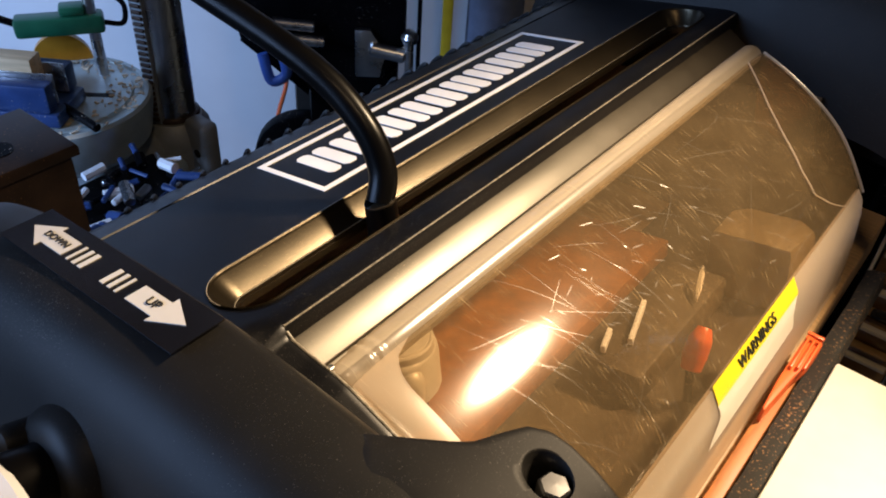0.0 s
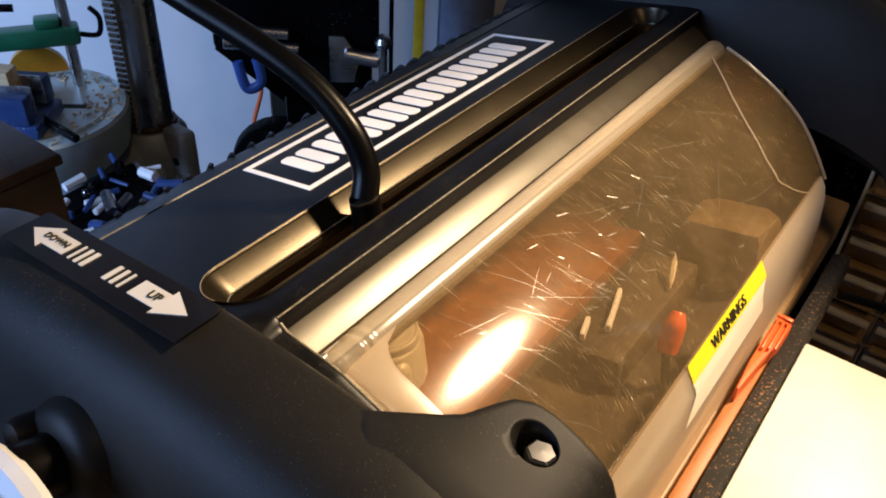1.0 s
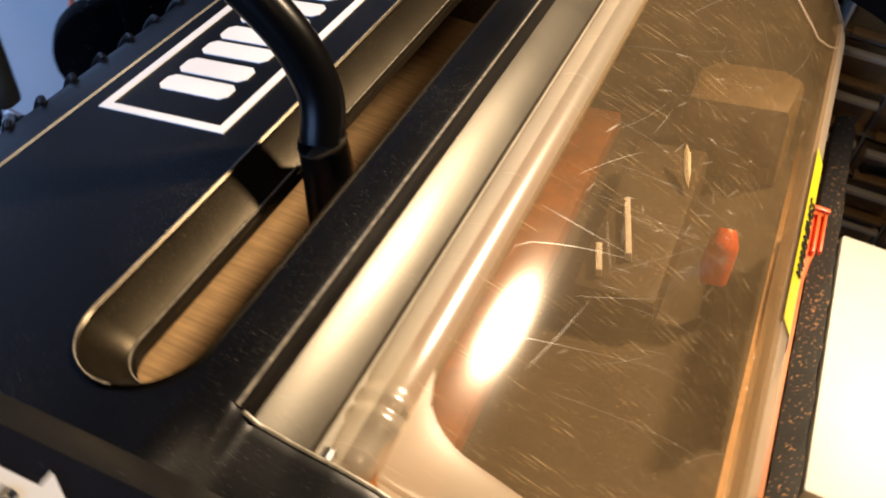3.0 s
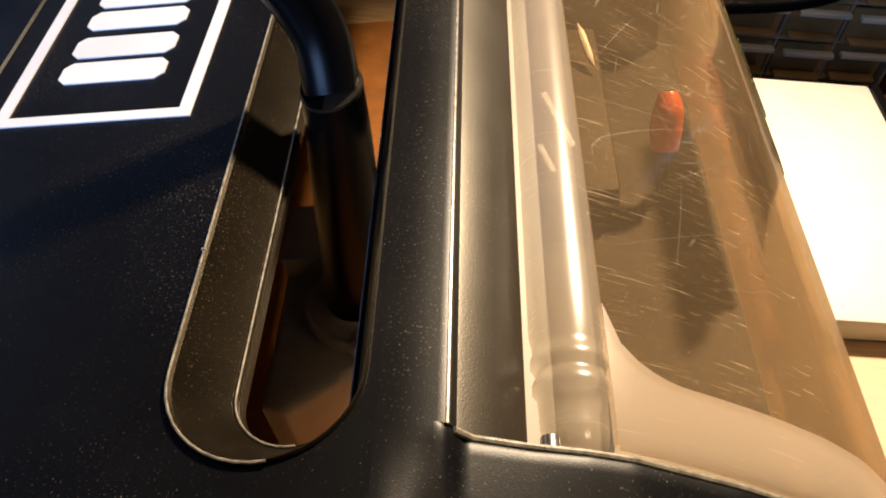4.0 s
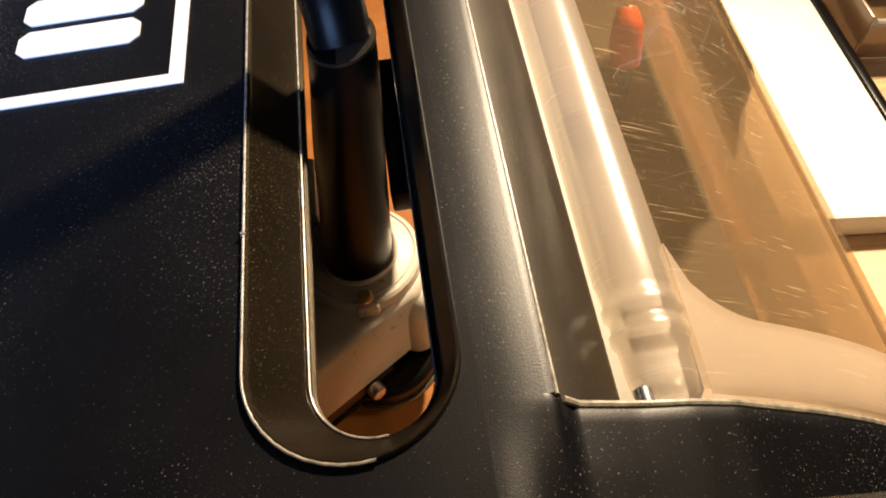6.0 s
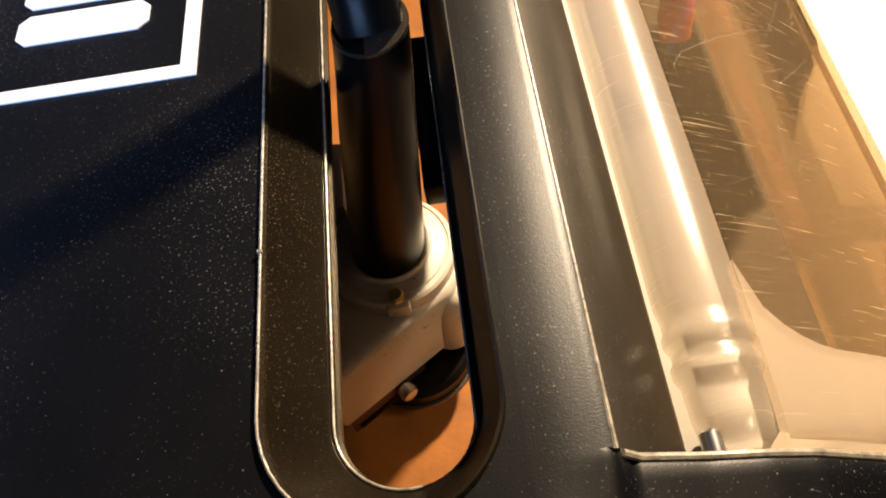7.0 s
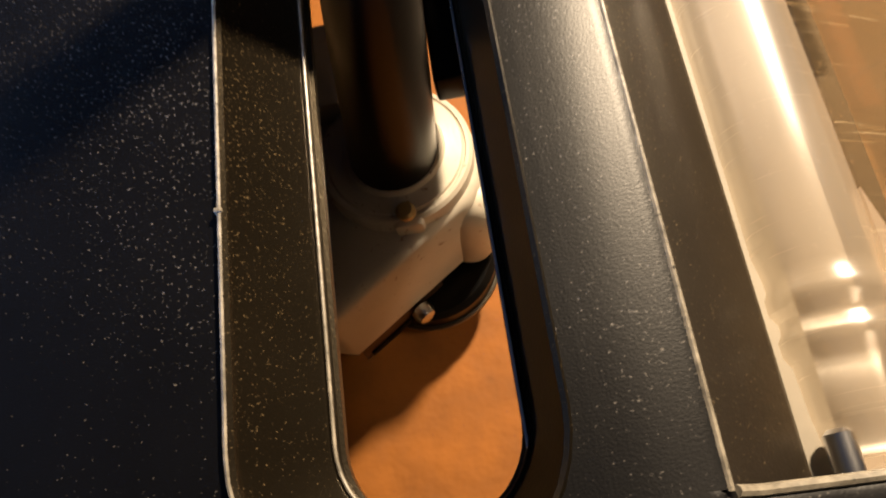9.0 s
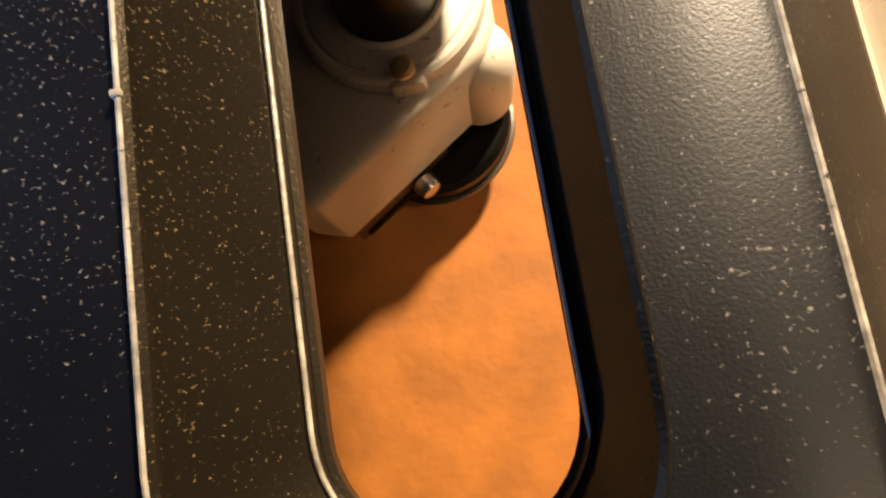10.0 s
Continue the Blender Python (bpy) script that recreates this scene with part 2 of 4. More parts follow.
def loft(rows, bm=None, closed=False):
    bm = bm or bmesh.new()
    vs = [[bm.verts.new(p) for p in row] for row in rows]
    for a, b in zip(vs, vs[1:]):
        n = len(a)
        for i in range(n if closed else n - 1):
            bm.faces.new((a[i], a[(i + 1) % n], b[(i + 1) % n], b[i]))
    return bm


def thicken(bm, t):
    """Give an open sheet real thickness, inwards."""
    bmesh.ops.recalc_face_normals(bm, faces=bm.faces[:])
    bmesh.ops.solidify(bm, geom=bm.faces[:], thickness=t)
    return bm


def plate(poly, z0, z1, m=None, bevel=0.0):
    """An upright prism over a flat outline of (x, y)."""
    bm = bmesh.new()
    f = bm.faces.new([bm.verts.new((x, y, z0)) for x, y in poly])
    up = bmesh.ops.extrude_face_region(bm, geom=[f])
    for v in up["geom"]:
        if isinstance(v, bmesh.types.BMVert):
            v.co.z = z1
    bmesh.ops.recalc_face_normals(bm, faces=bm.faces[:])
    if bevel:
        bmesh.ops.bevel(bm, geom=[e for e in bm.edges if all(abs(v.co.z - z1) < 1e-7 for v in e.verts)], offset=bevel, segments=2, affect="EDGES", profile=0.5)
    if m is not None:
        bm.transform(m)
    return bm


def writing(name, text, m, size, material, parent, depth=0.0003):
    """Words in the built-in font, turned into a mesh."""
    cu = bpy.data.curves.new(name, "FONT")
    cu.body, cu.size, cu.extrude, cu.align_x, cu.align_y = text, size, depth, "CENTER", "CENTER"
    tmp = bpy.data.objects.new(name, cu)
    me = bpy.data.meshes.new_from_object(tmp)
    bpy.data.objects.remove(tmp)
    me.transform(m)
    me.materials.clear()
    me.materials.append(material)
    ob = new(name, me)
    ob.parent = parent
    return ob


def circle(cx, cy, r, n=24, a0=0.0, a1=360.0):
    return [(cx + r * math.cos(radians(a0 + (a1 - a0) * i / n)), cy + r * math.sin(radians(a0 + (a1 - a0) * i / n))) for i in range(n + (a1 - a0 < 360))]


def lerp_table(table, x):
    for (xa, za), (xb, zb) in zip(table, table[1:]):
        if x <= xb:
            k = max(0.0, (x - xa) / (xb - xa))
            return za + (zb - za) * k
    return table[-1][1]


def smooth_table(table, x):
    return sum(lerp_table(table, x + d) for d in (-0.012, -0.008, -0.004, 0.0, 0.004, 0.008, 0.012)) / 7


# ---- the room ----
def room():
    X0, X1, Y0, Y1, H, T = -1.95, 1.6, -1.6, 1.75, 2.45, 0.12
    tagged(part("floor", box(X0 - T, X1 + T, Y0 - T, Y1 + T, -0.1, 0), FLOORM, smooth=False), "grey concrete workshop floor", "floor", kind="structure")
    tagged(part("ceiling", box(X0 - T, X1 + T, Y0 - T, Y1 + T, H, H + 0.1), WALLP, smooth=False), "plain painted workshop ceiling", "ceiling", kind="structure")
    for n, b in (("wall_north", (X0, X1, Y1, Y1 + T)), ("wall_west", (X0 - T, X0, Y0 - T, Y1 + T)), ("wall_east", (X1, X1 + T, Y0 - T, Y1 + T))):
        tagged(part(n, box(*b, 0, H), WALLP, smooth=False), "plain painted workshop wall", "wall", kind="structure")
    # the wall with the window that lets the blue daylight in
    bm = box(X0, X1, Y0 - T, Y0, 0, 0.95)
    box(X0, X1, Y0 - T, Y0, 2.1, H, bm=bm)
    box(X0, -1.55, Y0 - T, Y0, 0.95, 2.1, bm=bm)
    box(-0.25, X1, Y0 - T, Y0, 0.95, 2.1, bm=bm)
    tagged(part("wall_south", bm, WALLP, smooth=False), "painted workshop wall with a window opening", "wall", kind="structure")
    win = thing("window_1", pose(-0.90, Y0 - 0.06, 0.95), "white framed window in the workshop wall", "window", kind="structure")
    for x in (-0.65, -0.025, 0.60):
        part("window_frame", box(x, x + 0.05, -0.03, 0.03, 0.0, 1.15, 0.004), SHEET, win)
    for z in (0.0, 1.10):
        part("window_frame", box(-0.60, 0.60, -0.028, 0.028, z + 0.002, z + 0.048, 0.004), SHEET, win)


room()

# bench and side shelf
BENCH_Z = 0.80
bench = thing("workbench", pose(-0.02, 0.05, 0), "wooden workbench under the carving machine", "workbench")
part("benchtop", box(-0.115, 0.232, -0.60, 0.42, BENCH_Z - 0.04, BENCH_Z, 0.003), WOOD, bench)
for x, y in ((-0.105, -0.58), (0.15, -0.58), (-0.105, 0.34), (0.15, 0.34)):
    part("leg", box(x, x + 0.06, y, y + 0.06, 0, BENCH_Z - 0.042, 0.004), WOOD, bench)
shelf = thing("side_table", pose(0.50, -0.1, 0), "light wooden side table butted against the workbench", "table")
part("tabletop", box(-0.285, 0.25, -0.45, 0.352, BENCH_Z - 0.03, BENCH_Z, 0.003), WOOD, shelf)
for x, y in ((-0.27, -0.43), (0.19, -0.43), (-0.27, 0.28), (0.19, 0.28)):
    part("leg", box(x, x + 0.05, y, y + 0.05, 0, BENCH_Z - 0.032, 0.004), WOOD, shelf)

# ---- the carving machine ----
machine = thing("carving_machine", MACH, "black plastic benchtop carving machine with a hinged clear lid", "machine")

Y_NEAR, Y_FAR = -0.108, 0.366
S_C, S_R = 0.0329, 0.0187          # slot: middle and outer radius
S_Y0, S_Y1 = -0.0755, 0.336        # centres of its round ends
Z_IN = -0.0105


def stadium(cx, r, y0, y1, n=20, straight=24):
    left = [(cx - r, y1 + (y0 - y1) * i / straight) for i in range(straight)]
    near = [(cx - r * math.cos(math.pi * i / n), y0 - r * math.sin(math.pi * i / n)) for i in range(n)]
    right = [(cx + r, y0 + (y1 - y0) * i / straight) for i in range(straight)]
    far = [(cx + r * math.cos(math.pi * i / n), y1 + r * math.sin(math.pi * i / n)) for i in range(n)]
    return left + near + right + far


def top_cover():
    bm = bmesh.new()
    ring = stadium(S_C, S_R, S_Y0, S_Y1)
    XL, XR = -0.0588, 0.0535
    v = [bm.verts.new((x, y, 0)) for x, y in ring]
    n = len(v)
    left = {i: bm.verts.new((XL, ring[i][1], 0)) for i in range(n) if ring[i][0] <= S_C + 1e-6}
    right = {i: bm.verts.new((XR, ring[i][1], 0)) for i in range(n) if ring[i][0] >= S_C - 1e-6}
    for i in range(n):
        j = (i + 1) % n
        for side in (left, right):
            if i in side and j in side:
                bm.faces.new((v[i], v[j], side[j], side[i]))
    # beyond both ends of the slot
    for y_end, y_out in ((S_Y0 - S_R, Y_NEAR), (S_Y1 + S_R, Y_FAR)):
        for a, b in ((XL, S_C), (S_C, XR)):
            bm.faces.new([bm.verts.new(p) for p in ((a, y_end, 0), (b, y_end, 0), (b, y_out, 0), (a, y_out, 0))])
    bmesh.ops.remove_doubles(bm, verts=bm.verts[:], dist=1e-6)
    # rounded back and the bar's rounded front edge
    back = [(-0.0588, 0), (-0.0593, -0.0009), (-0.0606, -0.0009), (-0.0611, -0.0002), (-0.075, -0.0028), (-0.088, -0.0085),
            (-0.100, -0.018), (-0.112, -0.032), (-0.122, -0.055), (-0.128, -0.09), (-0.130, -0.13)]
    front = [(0.0535, 0), (0.0560, -0.00004), (0.0580, -0.00013), (0.0600, -0.00030), (0.0620, -0.00058), (0.0640, -0.00092), (0.0655, -0.00120), (0.0661, -0.0016), (0.0664, -0.0024), (0.0666, -0.0036), (0.0667, -0.0060), (0.0667, -0.0125)]
    for prof, y_a in ((back, Y_NEAR), (front, -0.0864)):
        loft([[(x, y, z) for x, z in prof] for y in (y_a, -0.03, 0.05, 0.13, 0.21, 0.29, Y_FAR)], bm)
    bmesh.ops.remove_doubles(bm, verts=bm.verts[:], dist=1e-6)
    bmesh.ops.recalc_face_normals(bm, faces=bm.faces[:])
    return bm


cover = part("top_cover", top_cover(), BLACK, machine, "black textured plastic cover with dust on it")
bm = bmesh.new()
o = stadium(S_C, S_R, S_Y0, S_Y1)
a, b = stadium(0.0353, 0.0114, -0.0742, 0.335), stadium(0.0353, 0.0108, -0.0742, 0.335)
u, w = stadium(S_C, S_R - 0.0003, S_Y0, S_Y1), stadium(S_C, S_R - 0.0009, S_Y0, S_Y1)
loft([[(x, y, z) for x, y in r] for r, z in ((o, 0.0), (o, 0.0005), (u, 0.0010), (w, 0.0004), (stadium(S_C, S_R - 0.0013, S_Y0, S_Y1), -0.0008), (stadium(0.0353, 0.0121, -0.0742, 0.335), Z_IN + 0.0009), (stadium(0.0353, 0.0117, -0.0742, 0.335), Z_IN + 0.0010), (a, Z_IN + 0.0003), (a, Z_IN - 0.0012), (b, Z_IN - 0.0014), (b, Z_IN - 0.0030),
                                           (a, Z_IN - 0.0032), (a, Z_IN - 0.0050))], bm, closed=True)
bmesh.ops.recalc_face_normals(bm, faces=bm.faces[:])
for f in bm.faces:
    f.normal_flip()
part("slot_lip", bm, LIP, cover, "sloping dusty lip round the slot", angle=25)
# the small notch in the lip, and the highlights painted on its edges
part("notch", box(0.0137, 0.0147, -0.0460, -0.0453, -0.0004, 0.0013, 0.0002), EDGE_GLINT, cover)

# pale tubes for the lip's highlight, only on the side facing the lamp
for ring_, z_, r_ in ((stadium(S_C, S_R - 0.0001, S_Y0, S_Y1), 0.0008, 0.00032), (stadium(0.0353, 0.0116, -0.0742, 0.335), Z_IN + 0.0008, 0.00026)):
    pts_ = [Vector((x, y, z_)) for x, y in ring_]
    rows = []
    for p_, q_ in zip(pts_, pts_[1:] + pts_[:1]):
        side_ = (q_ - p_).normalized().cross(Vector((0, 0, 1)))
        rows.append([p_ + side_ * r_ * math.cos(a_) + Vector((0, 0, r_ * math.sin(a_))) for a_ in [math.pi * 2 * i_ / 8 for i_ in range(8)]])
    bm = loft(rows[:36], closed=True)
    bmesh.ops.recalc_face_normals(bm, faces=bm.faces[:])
    part("lip_glint", bm, EDGE_GLINT, cover, "pale line painting the highlight on the slot's lip")
# steel strip in place of the light caught by the lip's right inner edge
part("inner_glint", box(0.0462, 0.0466, -0.0790, 0.330, Z_IN - 0.0010, Z_IN + 0.0008, 0.0001), STEEL, cover, "thin bright strip for the light caught on the lip's inner edge")

# ribs over the rounded back edge
rib_mesh = None
for k in range(26):
    y = -0.06 + k * 0.0162
    if rib_mesh is None:
        bm = tube([(-0.0790, -0.0065, -0.0030), (-0.0880, 0.0, -0.0070), (-0.0985, 0.005, -0.0150), (-0.108, 0.006, -0.026)], [0.0008, 0.0017, 0.0019, 0.0012], 8, steps=3)
        rib = part("rib", bm, BLACK, cover)
        rib_mesh = rib.data
    else:
        rib = new("rib", rib_mesh)
        rib.parent = cover
    rib.location = (0, y, 0)

# badge: white border and plain white blocks in place of the brand's letters
badge = new("badge")
badge.parent = machine
bm = bmesh.new()
bx0, bx1, by0, by1, bt = -0.0524, 0.0, 0.0, 0.255, 0.0034
for x0, x1, y0, y1 in ((bx0, bx1, by0, by0 + bt), (bx0, bx1, by1 - bt, by1), (bx0, bx0 + bt, by0 + bt, by1 - bt), (bx1 - bt, bx1, by0 + bt, by1 - bt)):
    box(x0, x1, y0, y1, 0.00005, 0.0004, bm=bm)
badge_border = part("badge_border", bm, WHITE_INK, badge, "white printed border", smooth=False)
for k in range(9):
    y0 = 0.0165 + k * 0.0249
    wd = 0.0212
    for ya, yb in ((y0, y0 + 0.0092), (y0 + 0.0115, y0 + wd)):
        x0, x1, c = -0.0408, -0.0115, 0.0022
        poly = [(x0 + c, ya), (x1 - c, ya), (x1, ya + c), (x1, yb - c), (x1 - c, yb), (x0 + c, yb), (x0, yb - c), (x0, ya + c)]
        part("badge_block", plate(poly, 0.00005, 0.0004), WHITE_INK, badge, smooth=False)

# strip between bar and lid
wob = random.Random(9)
rows = []
for k in range(45):
    y = -0.0856 + 0.4376 * k / 44
    d = (0.0, 0.00022, -0.00012, 0.00030, -0.00020, 0.00010, -0.00025, 0.00018, -0.00008)[k // 5] + wob.uniform(-0.00006, 0.00006)
    rows.append([(0.0650, y, -0.0085), (0.0676, y, -0.0097), (0.0735, y, -0.0144 + d), (0.0787, y, -0.0188), (0.0793, y, -0.0195), (0.0793, y, -0.0205)])
# added filler, pale to stand for the lit interior behind the hinge gap
part("hinge_gap_fill", loft([[(0.0790, y, -0.0206), (0.0822, y, -0.0216), (0.0850, y, -0.0232)] for y in (-0.0856, 0.1, 0.352)]), CABINET, machine, "pale strip added in the hinge gap for the lit inside")
part("hinge_strip", loft(rows), STRIP, machine, "satin brown-black strip along the lid's hinge", angle=50)


# end housings
NEAR_TOP = [(-0.15, -0.10), (-0.135, -0.03), (-0.11, 0.010), (-0.08, 0.032), (-0.045, 0.043), (0.0, 0.0475), (0.045, 0.0440), (0.090, 0.0385), (0.13, 0.0295),
            (0.17, 0.0185), (0.1855, 0.0125), (0.198, 0.0062), (0.21, -0.0005), (0.218, -0.0052), (0.226, -0.0130), (0.231, -0.030), (0.233, -0.08)]


def end_housing(side):
    """side +1: the near end; -1: the far end."""
    rows = []
    xs = [-0.15 + 0.383 * i / 64 for i in range(65)]
    sec = [(-0.0990, -0.100), (-0.1040, -0.062), (-0.1085, -0.040), (-0.1140, -0.022), (-0.1195, -0.0095), (-0.1235, -0.0035), (-0.1265, -0.0008), (-0.1290, 0.0), (-0.147, -0.0002), (-0.154, -0.0022), (-0.161, -0.0068),
           (-0.168, -0.0150), (-0.174, -0.027), (-0.180, -0.045), (-0.187, -0.075), (-0.193, -0.11), (-0.197, -0.16)]
    for x in xs:
        z0 = smooth_table(NEAR_TOP, x)
        row = []
        for y, dz in sec:
            z = max(z0 + dz, -0.19)
            row.append((x, y if side > 0 else 0.258 - y, z))
        rows.append(row)
    bm = loft(rows)
    bmesh.ops.recalc_face_normals(bm, faces=bm.faces[:])
    return bm


near = part("end_housing", end_housing(1), CASING, machine, "rounded black plastic end housing")
far = part("end_housing", end_housing(-1), CASING, machine, "rounded black plastic end housing")

# tab with the recessed hex bolt
def boss():
    bm = bmesh.new()
    hx, hy = 0.1965, -0.0985
    outline = [(0.150, -0.1270), (0.160, -0.1195), (0.169, -0.1140), (0.1755, -0.107), (0.1795, -0.098), (0.1835, -0.090), (0.189, -0.0858), (0.196, -0.0845), (0.206, -0.0850),
               (0.216, -0.0862), (0.222, -0.0885), (0.2245, -0.093), (0.2255, -0.105), (0.2260, -0.1430), (0.205, -0.1450), (0.185, -0.1450), (0.160, -0.1420)]
    def zt(x, y=-0.10):
        u_ = min(1.0, max(0.0, (-0.1305 - y) / 0.013))
        return smooth_table(NEAR_TOP, x) + 0.0004 - 0.0030 * u_ * u_
    k = 64
    hole = [(hx + 0.0077 * math.cos(2 * math.pi * i / k), hy + 0.0077 * math.sin(2 * math.pi * i / k)) for i in range(k)]
    rim = [bm.verts.new((x, y, zt(x))) for x, y in hole]
    # outline resampled by angle so that it bridges to the hole
    pts = []
    for i in range(k):
        a = 2 * math.pi * i / k
        d = Vector((math.cos(a), math.sin(a)))
        best = None
        for p, q in zip(outline, outline[1:] + outline[:1]):
            p, q = Vector(p) - Vector((hx, hy)), Vector(q) - Vector((hx, hy))
            e = q - p
            den = d.x * e.y - d.y * e.x
            if abs(den) < 1e-12:
                continue
            t = (p.x * e.y - p.y * e.x) / den
            s = (p.x * d.y - p.y * d.x) / den
            if t > 0 and -1e-6 <= s <= 1 + 1e-6 and (best is None or t > best):
                best = t
        pts.append((hx + d.x * best, hy + d.y * best))
    def ring_at(k_, dz):
        return [bm.verts.new((hx + (x - hx) * k_ + (h[0] - hx) * (1 - k_), hy + (y - hy) * k_ + (h[1] - hy) * (1 - k_),
                              zt(hx + (x - hx) * k_ + (h[0] - hx) * (1 - k_), hy + (y - hy) * k_ + (h[1] - hy) * (1 - k_)) + dz)) for (x, y), h in zip(pts, hole)]
    rings = [ring_at(1.0, -0.045), ring_at(1.0, -0.0030), ring_at(0.975, -0.0011), ring_at(0.94, -0.0003), ring_at(0.88, 0.0)]
    rings += [ring_at(f_, 0.0) for f_ in (0.66, 0.44, 0.22, 0.06)]
    rings.append(rim)
    rings.append([bm.verts.new((hx + (x - hx) * 0.95, hy + (y - hy) * 0.95, zt(x) - 0.0006)) for x, y in hole])
    deep = [bm.verts.new((hx + (x - hx) * 0.92, hy + (y - hy) * 0.92, zt(hx) - 0.012)) for x, y in hole]
    rings.append(deep)
    for r0, r1 in zip(rings, rings[1:]):
        for i in range(k):
            j = (i + 1) % k
            bm.faces.new((r0[i], r0[j], r1[j], r1[i]))
    bm.faces.new(deep)
    bmesh.ops.recalc_face_normals(bm, faces=bm.faces[:])
    return bm, (hx, hy, zt(hx))


bm, (hx, hy, hz) = boss()
tab = part("bolt_tab", bm, CASING, near, angle=50)
bolt = lathe([(0.0048, 0), (0.0052, 0.0006), (0.0052, 0.0060), (0.0044, 0.0068), (0.0002, 0.0070)], 6, pose(hx + 0.0004, hy, hz - 0.0098, 0, 14, 20))
part("hex_bolt", bolt, STEEL, near, "steel hex bolt sunk in the housing", angle=20)

# the label with the two arrows
tilt = math.atan2(0.0475 - 0.0385, 0.090)
LAB = Matrix.Translation((0.0, 0, 0.0488)) @ Matrix.Rotation(tilt, 4, "Y")
lab = part("arrow_label", plate([(-0.0075, -0.1475), (0.0945, -0.1475), (0.0945, -0.1268), (-0.0075, -0.1268)], -0.0003, 0.0003, LAB), LABEL, near, "glossy black label with white arrows", smooth=False)


def arrow(x_tail, x_tip, y, hw, sw, head):
    s = 1 if x_tip > x_tail else -1
    xb = x_tip - s * head
    p = [(x_tail, y - sw), (xb, y - sw), (xb, y - hw), (x_tip, y), (xb, y + hw), (xb, y + sw), (x_tail, y + sw)]
    return p if s > 0 else p[::-1]


LY = -0.1368
part("arrow", plate(arrow(0.061, 0.0880, LY, 0.0068, 0.0042, 0.0125), 0.0004, 0.0007, LAB), CREAM_INK, lab, smooth=False)
part("arrow", plate(arrow(0.0225, -0.0020, LY, 0.0068, 0.0042, 0.0115), 0.0004, 0.0007, LAB), CREAM_INK, lab, smooth=False)
for x in (0.0262, 0.0300, 0.0338, 0.0475, 0.0515, 0.0553):
    wdt = {0.0262: 0.0012, 0.0300: 0.0017, 0.0338: 0.0022, 0.0475: 0.0022, 0.0515: 0.0017, 0.0553: 0.0012}[x]
    part("bar", plate([(x - wdt / 2, LY - 0.0042), (x + wdt / 2, LY - 0.0042), (x + wdt / 2, LY + 0.0042), (x - wdt / 2, LY + 0.0042)], 0.0004, 0.0007, LAB), CREAM_INK, lab, smooth=False)
writing("word", "UP", LAB @ pose(0.071, LY, 0.0009), 0.0052, INK, lab)
writing("word", "DOWN", LAB @ pose(0.0135, LY, 0.0009), 0.0042, INK, lab)

# crank on the near end
crank = thing("crank", MACH, "black crank boss with a pale grey handwheel on the end housing", "crank")
AXM = Matrix.Translation((0.062, -0.171, -0.004)) @ Matrix.Rotation(radians(72), 4, "X") @ Matrix.Scale(0.78, 4)
part("boss", lathe([(0.034, -0.004), (0.0310, 0.003), (0.0285, 0.010), (0.0262, 0.0155), (0.0215, 0.0190), (0.015, 0.0200)], 40, AXM), CASING, crank)
part("shaft", lathe([(0.0150, 0.018), (0.0150, 0.034), (0.0140, 0.036)], 32, AXM), RUBBER, crank)
part("lug", lathe([(0.0085, 0.010), (0.0085, 0.024), (0.0070, 0.0275), (0.004, 0.0285)], 24, AXM @ Matrix.Translation((-0.019, 0.008, 0))), CASING, crank)
wheel_pts = [(0.052 * math.cos(2 * math.pi * k / 40), 0.052 * math.sin(2 * math.pi * k / 40)) for k in range(40)]
WH = AXM @ Matrix.Translation((-0.002, -0.046, 0.038))
bm = loft([[WH @ Vector(((1 + dr / 0.052) * x, (1 + dr / 0.052) * y, h)) for dr, h in ((-0.009, 0.001), (-0.007, 0.006), (0.0, 0.0085), (0.007, 0.006), (0.009, 0.001), (0.007, -0.003), (-0.007, -0.003))] for x, y in wheel_pts + wheel_pts[:1]], closed=True)
bmesh.ops.remove_doubles(bm, verts=bm.verts[:], dist=1e-6)
bmesh.ops.recalc_face_normals(bm, faces=bm.faces[:])
part("handwheel", bm, CRANK, crank, "pale grey plastic handwheel rim")
part("spoke", tube([WH @ Vector((-0.004, 0.045, 0.0)), WH @ Vector((0.0, 0.0, 0.002)), WH @ Vector((0.0, -0.048, 0.0))], [0.008, 0.007, 0.006], 14), CRANK, crank)

# body under the cover
for b in ((-0.132, -0.126, -0.185, 0.44, -0.185, -0.05), (-0.125, 0.190, -0.1180, -0.1125, -0.185, -0.060), (-0.125, 0.138, 0.3525, 0.358, -0.185, -0.052), (0.1382, 0.172, 0.3525, 0.358, -0.185, -0.108), (-0.125, 0.1725, -0.112, 0.352, -0.185, -0.168)):
    part("inner_wall", box(*b), INSIDE, machine, "dusty dark inside of the machine", smooth=False)
foam = bmesh.new()
rng = random.Random(4)
rows = []
for i in range(60):
    y = -0.10 + i * 0.0078
    j = lambda s: rng.uniform(-s, s)
    rows.append([(0.1915 + j(0.0003), y, -0.196), (0.1925 + j(0.0004), y, -0.1850 + j(0.0008)), (0.1980 + j(0.0006), y, -0.1825 + j(0.001)), (0.2035 + j(0.0004), y, -0.1815 + j(0.001)), (0.2052 + j(0.0004), y, -0.183 + j(0.0008)), (0.2058, y, -0.196)])
part("seal_strip", loft(rows, foam), mat("black_foam", (0.02, 0.018, 0.016), 0.9, spots=0.9, spot_colour=(0.3, 0.16, 0.07), bump=0.8, bump_scale=400), machine, "black foam sealing strip with sawdust on it")

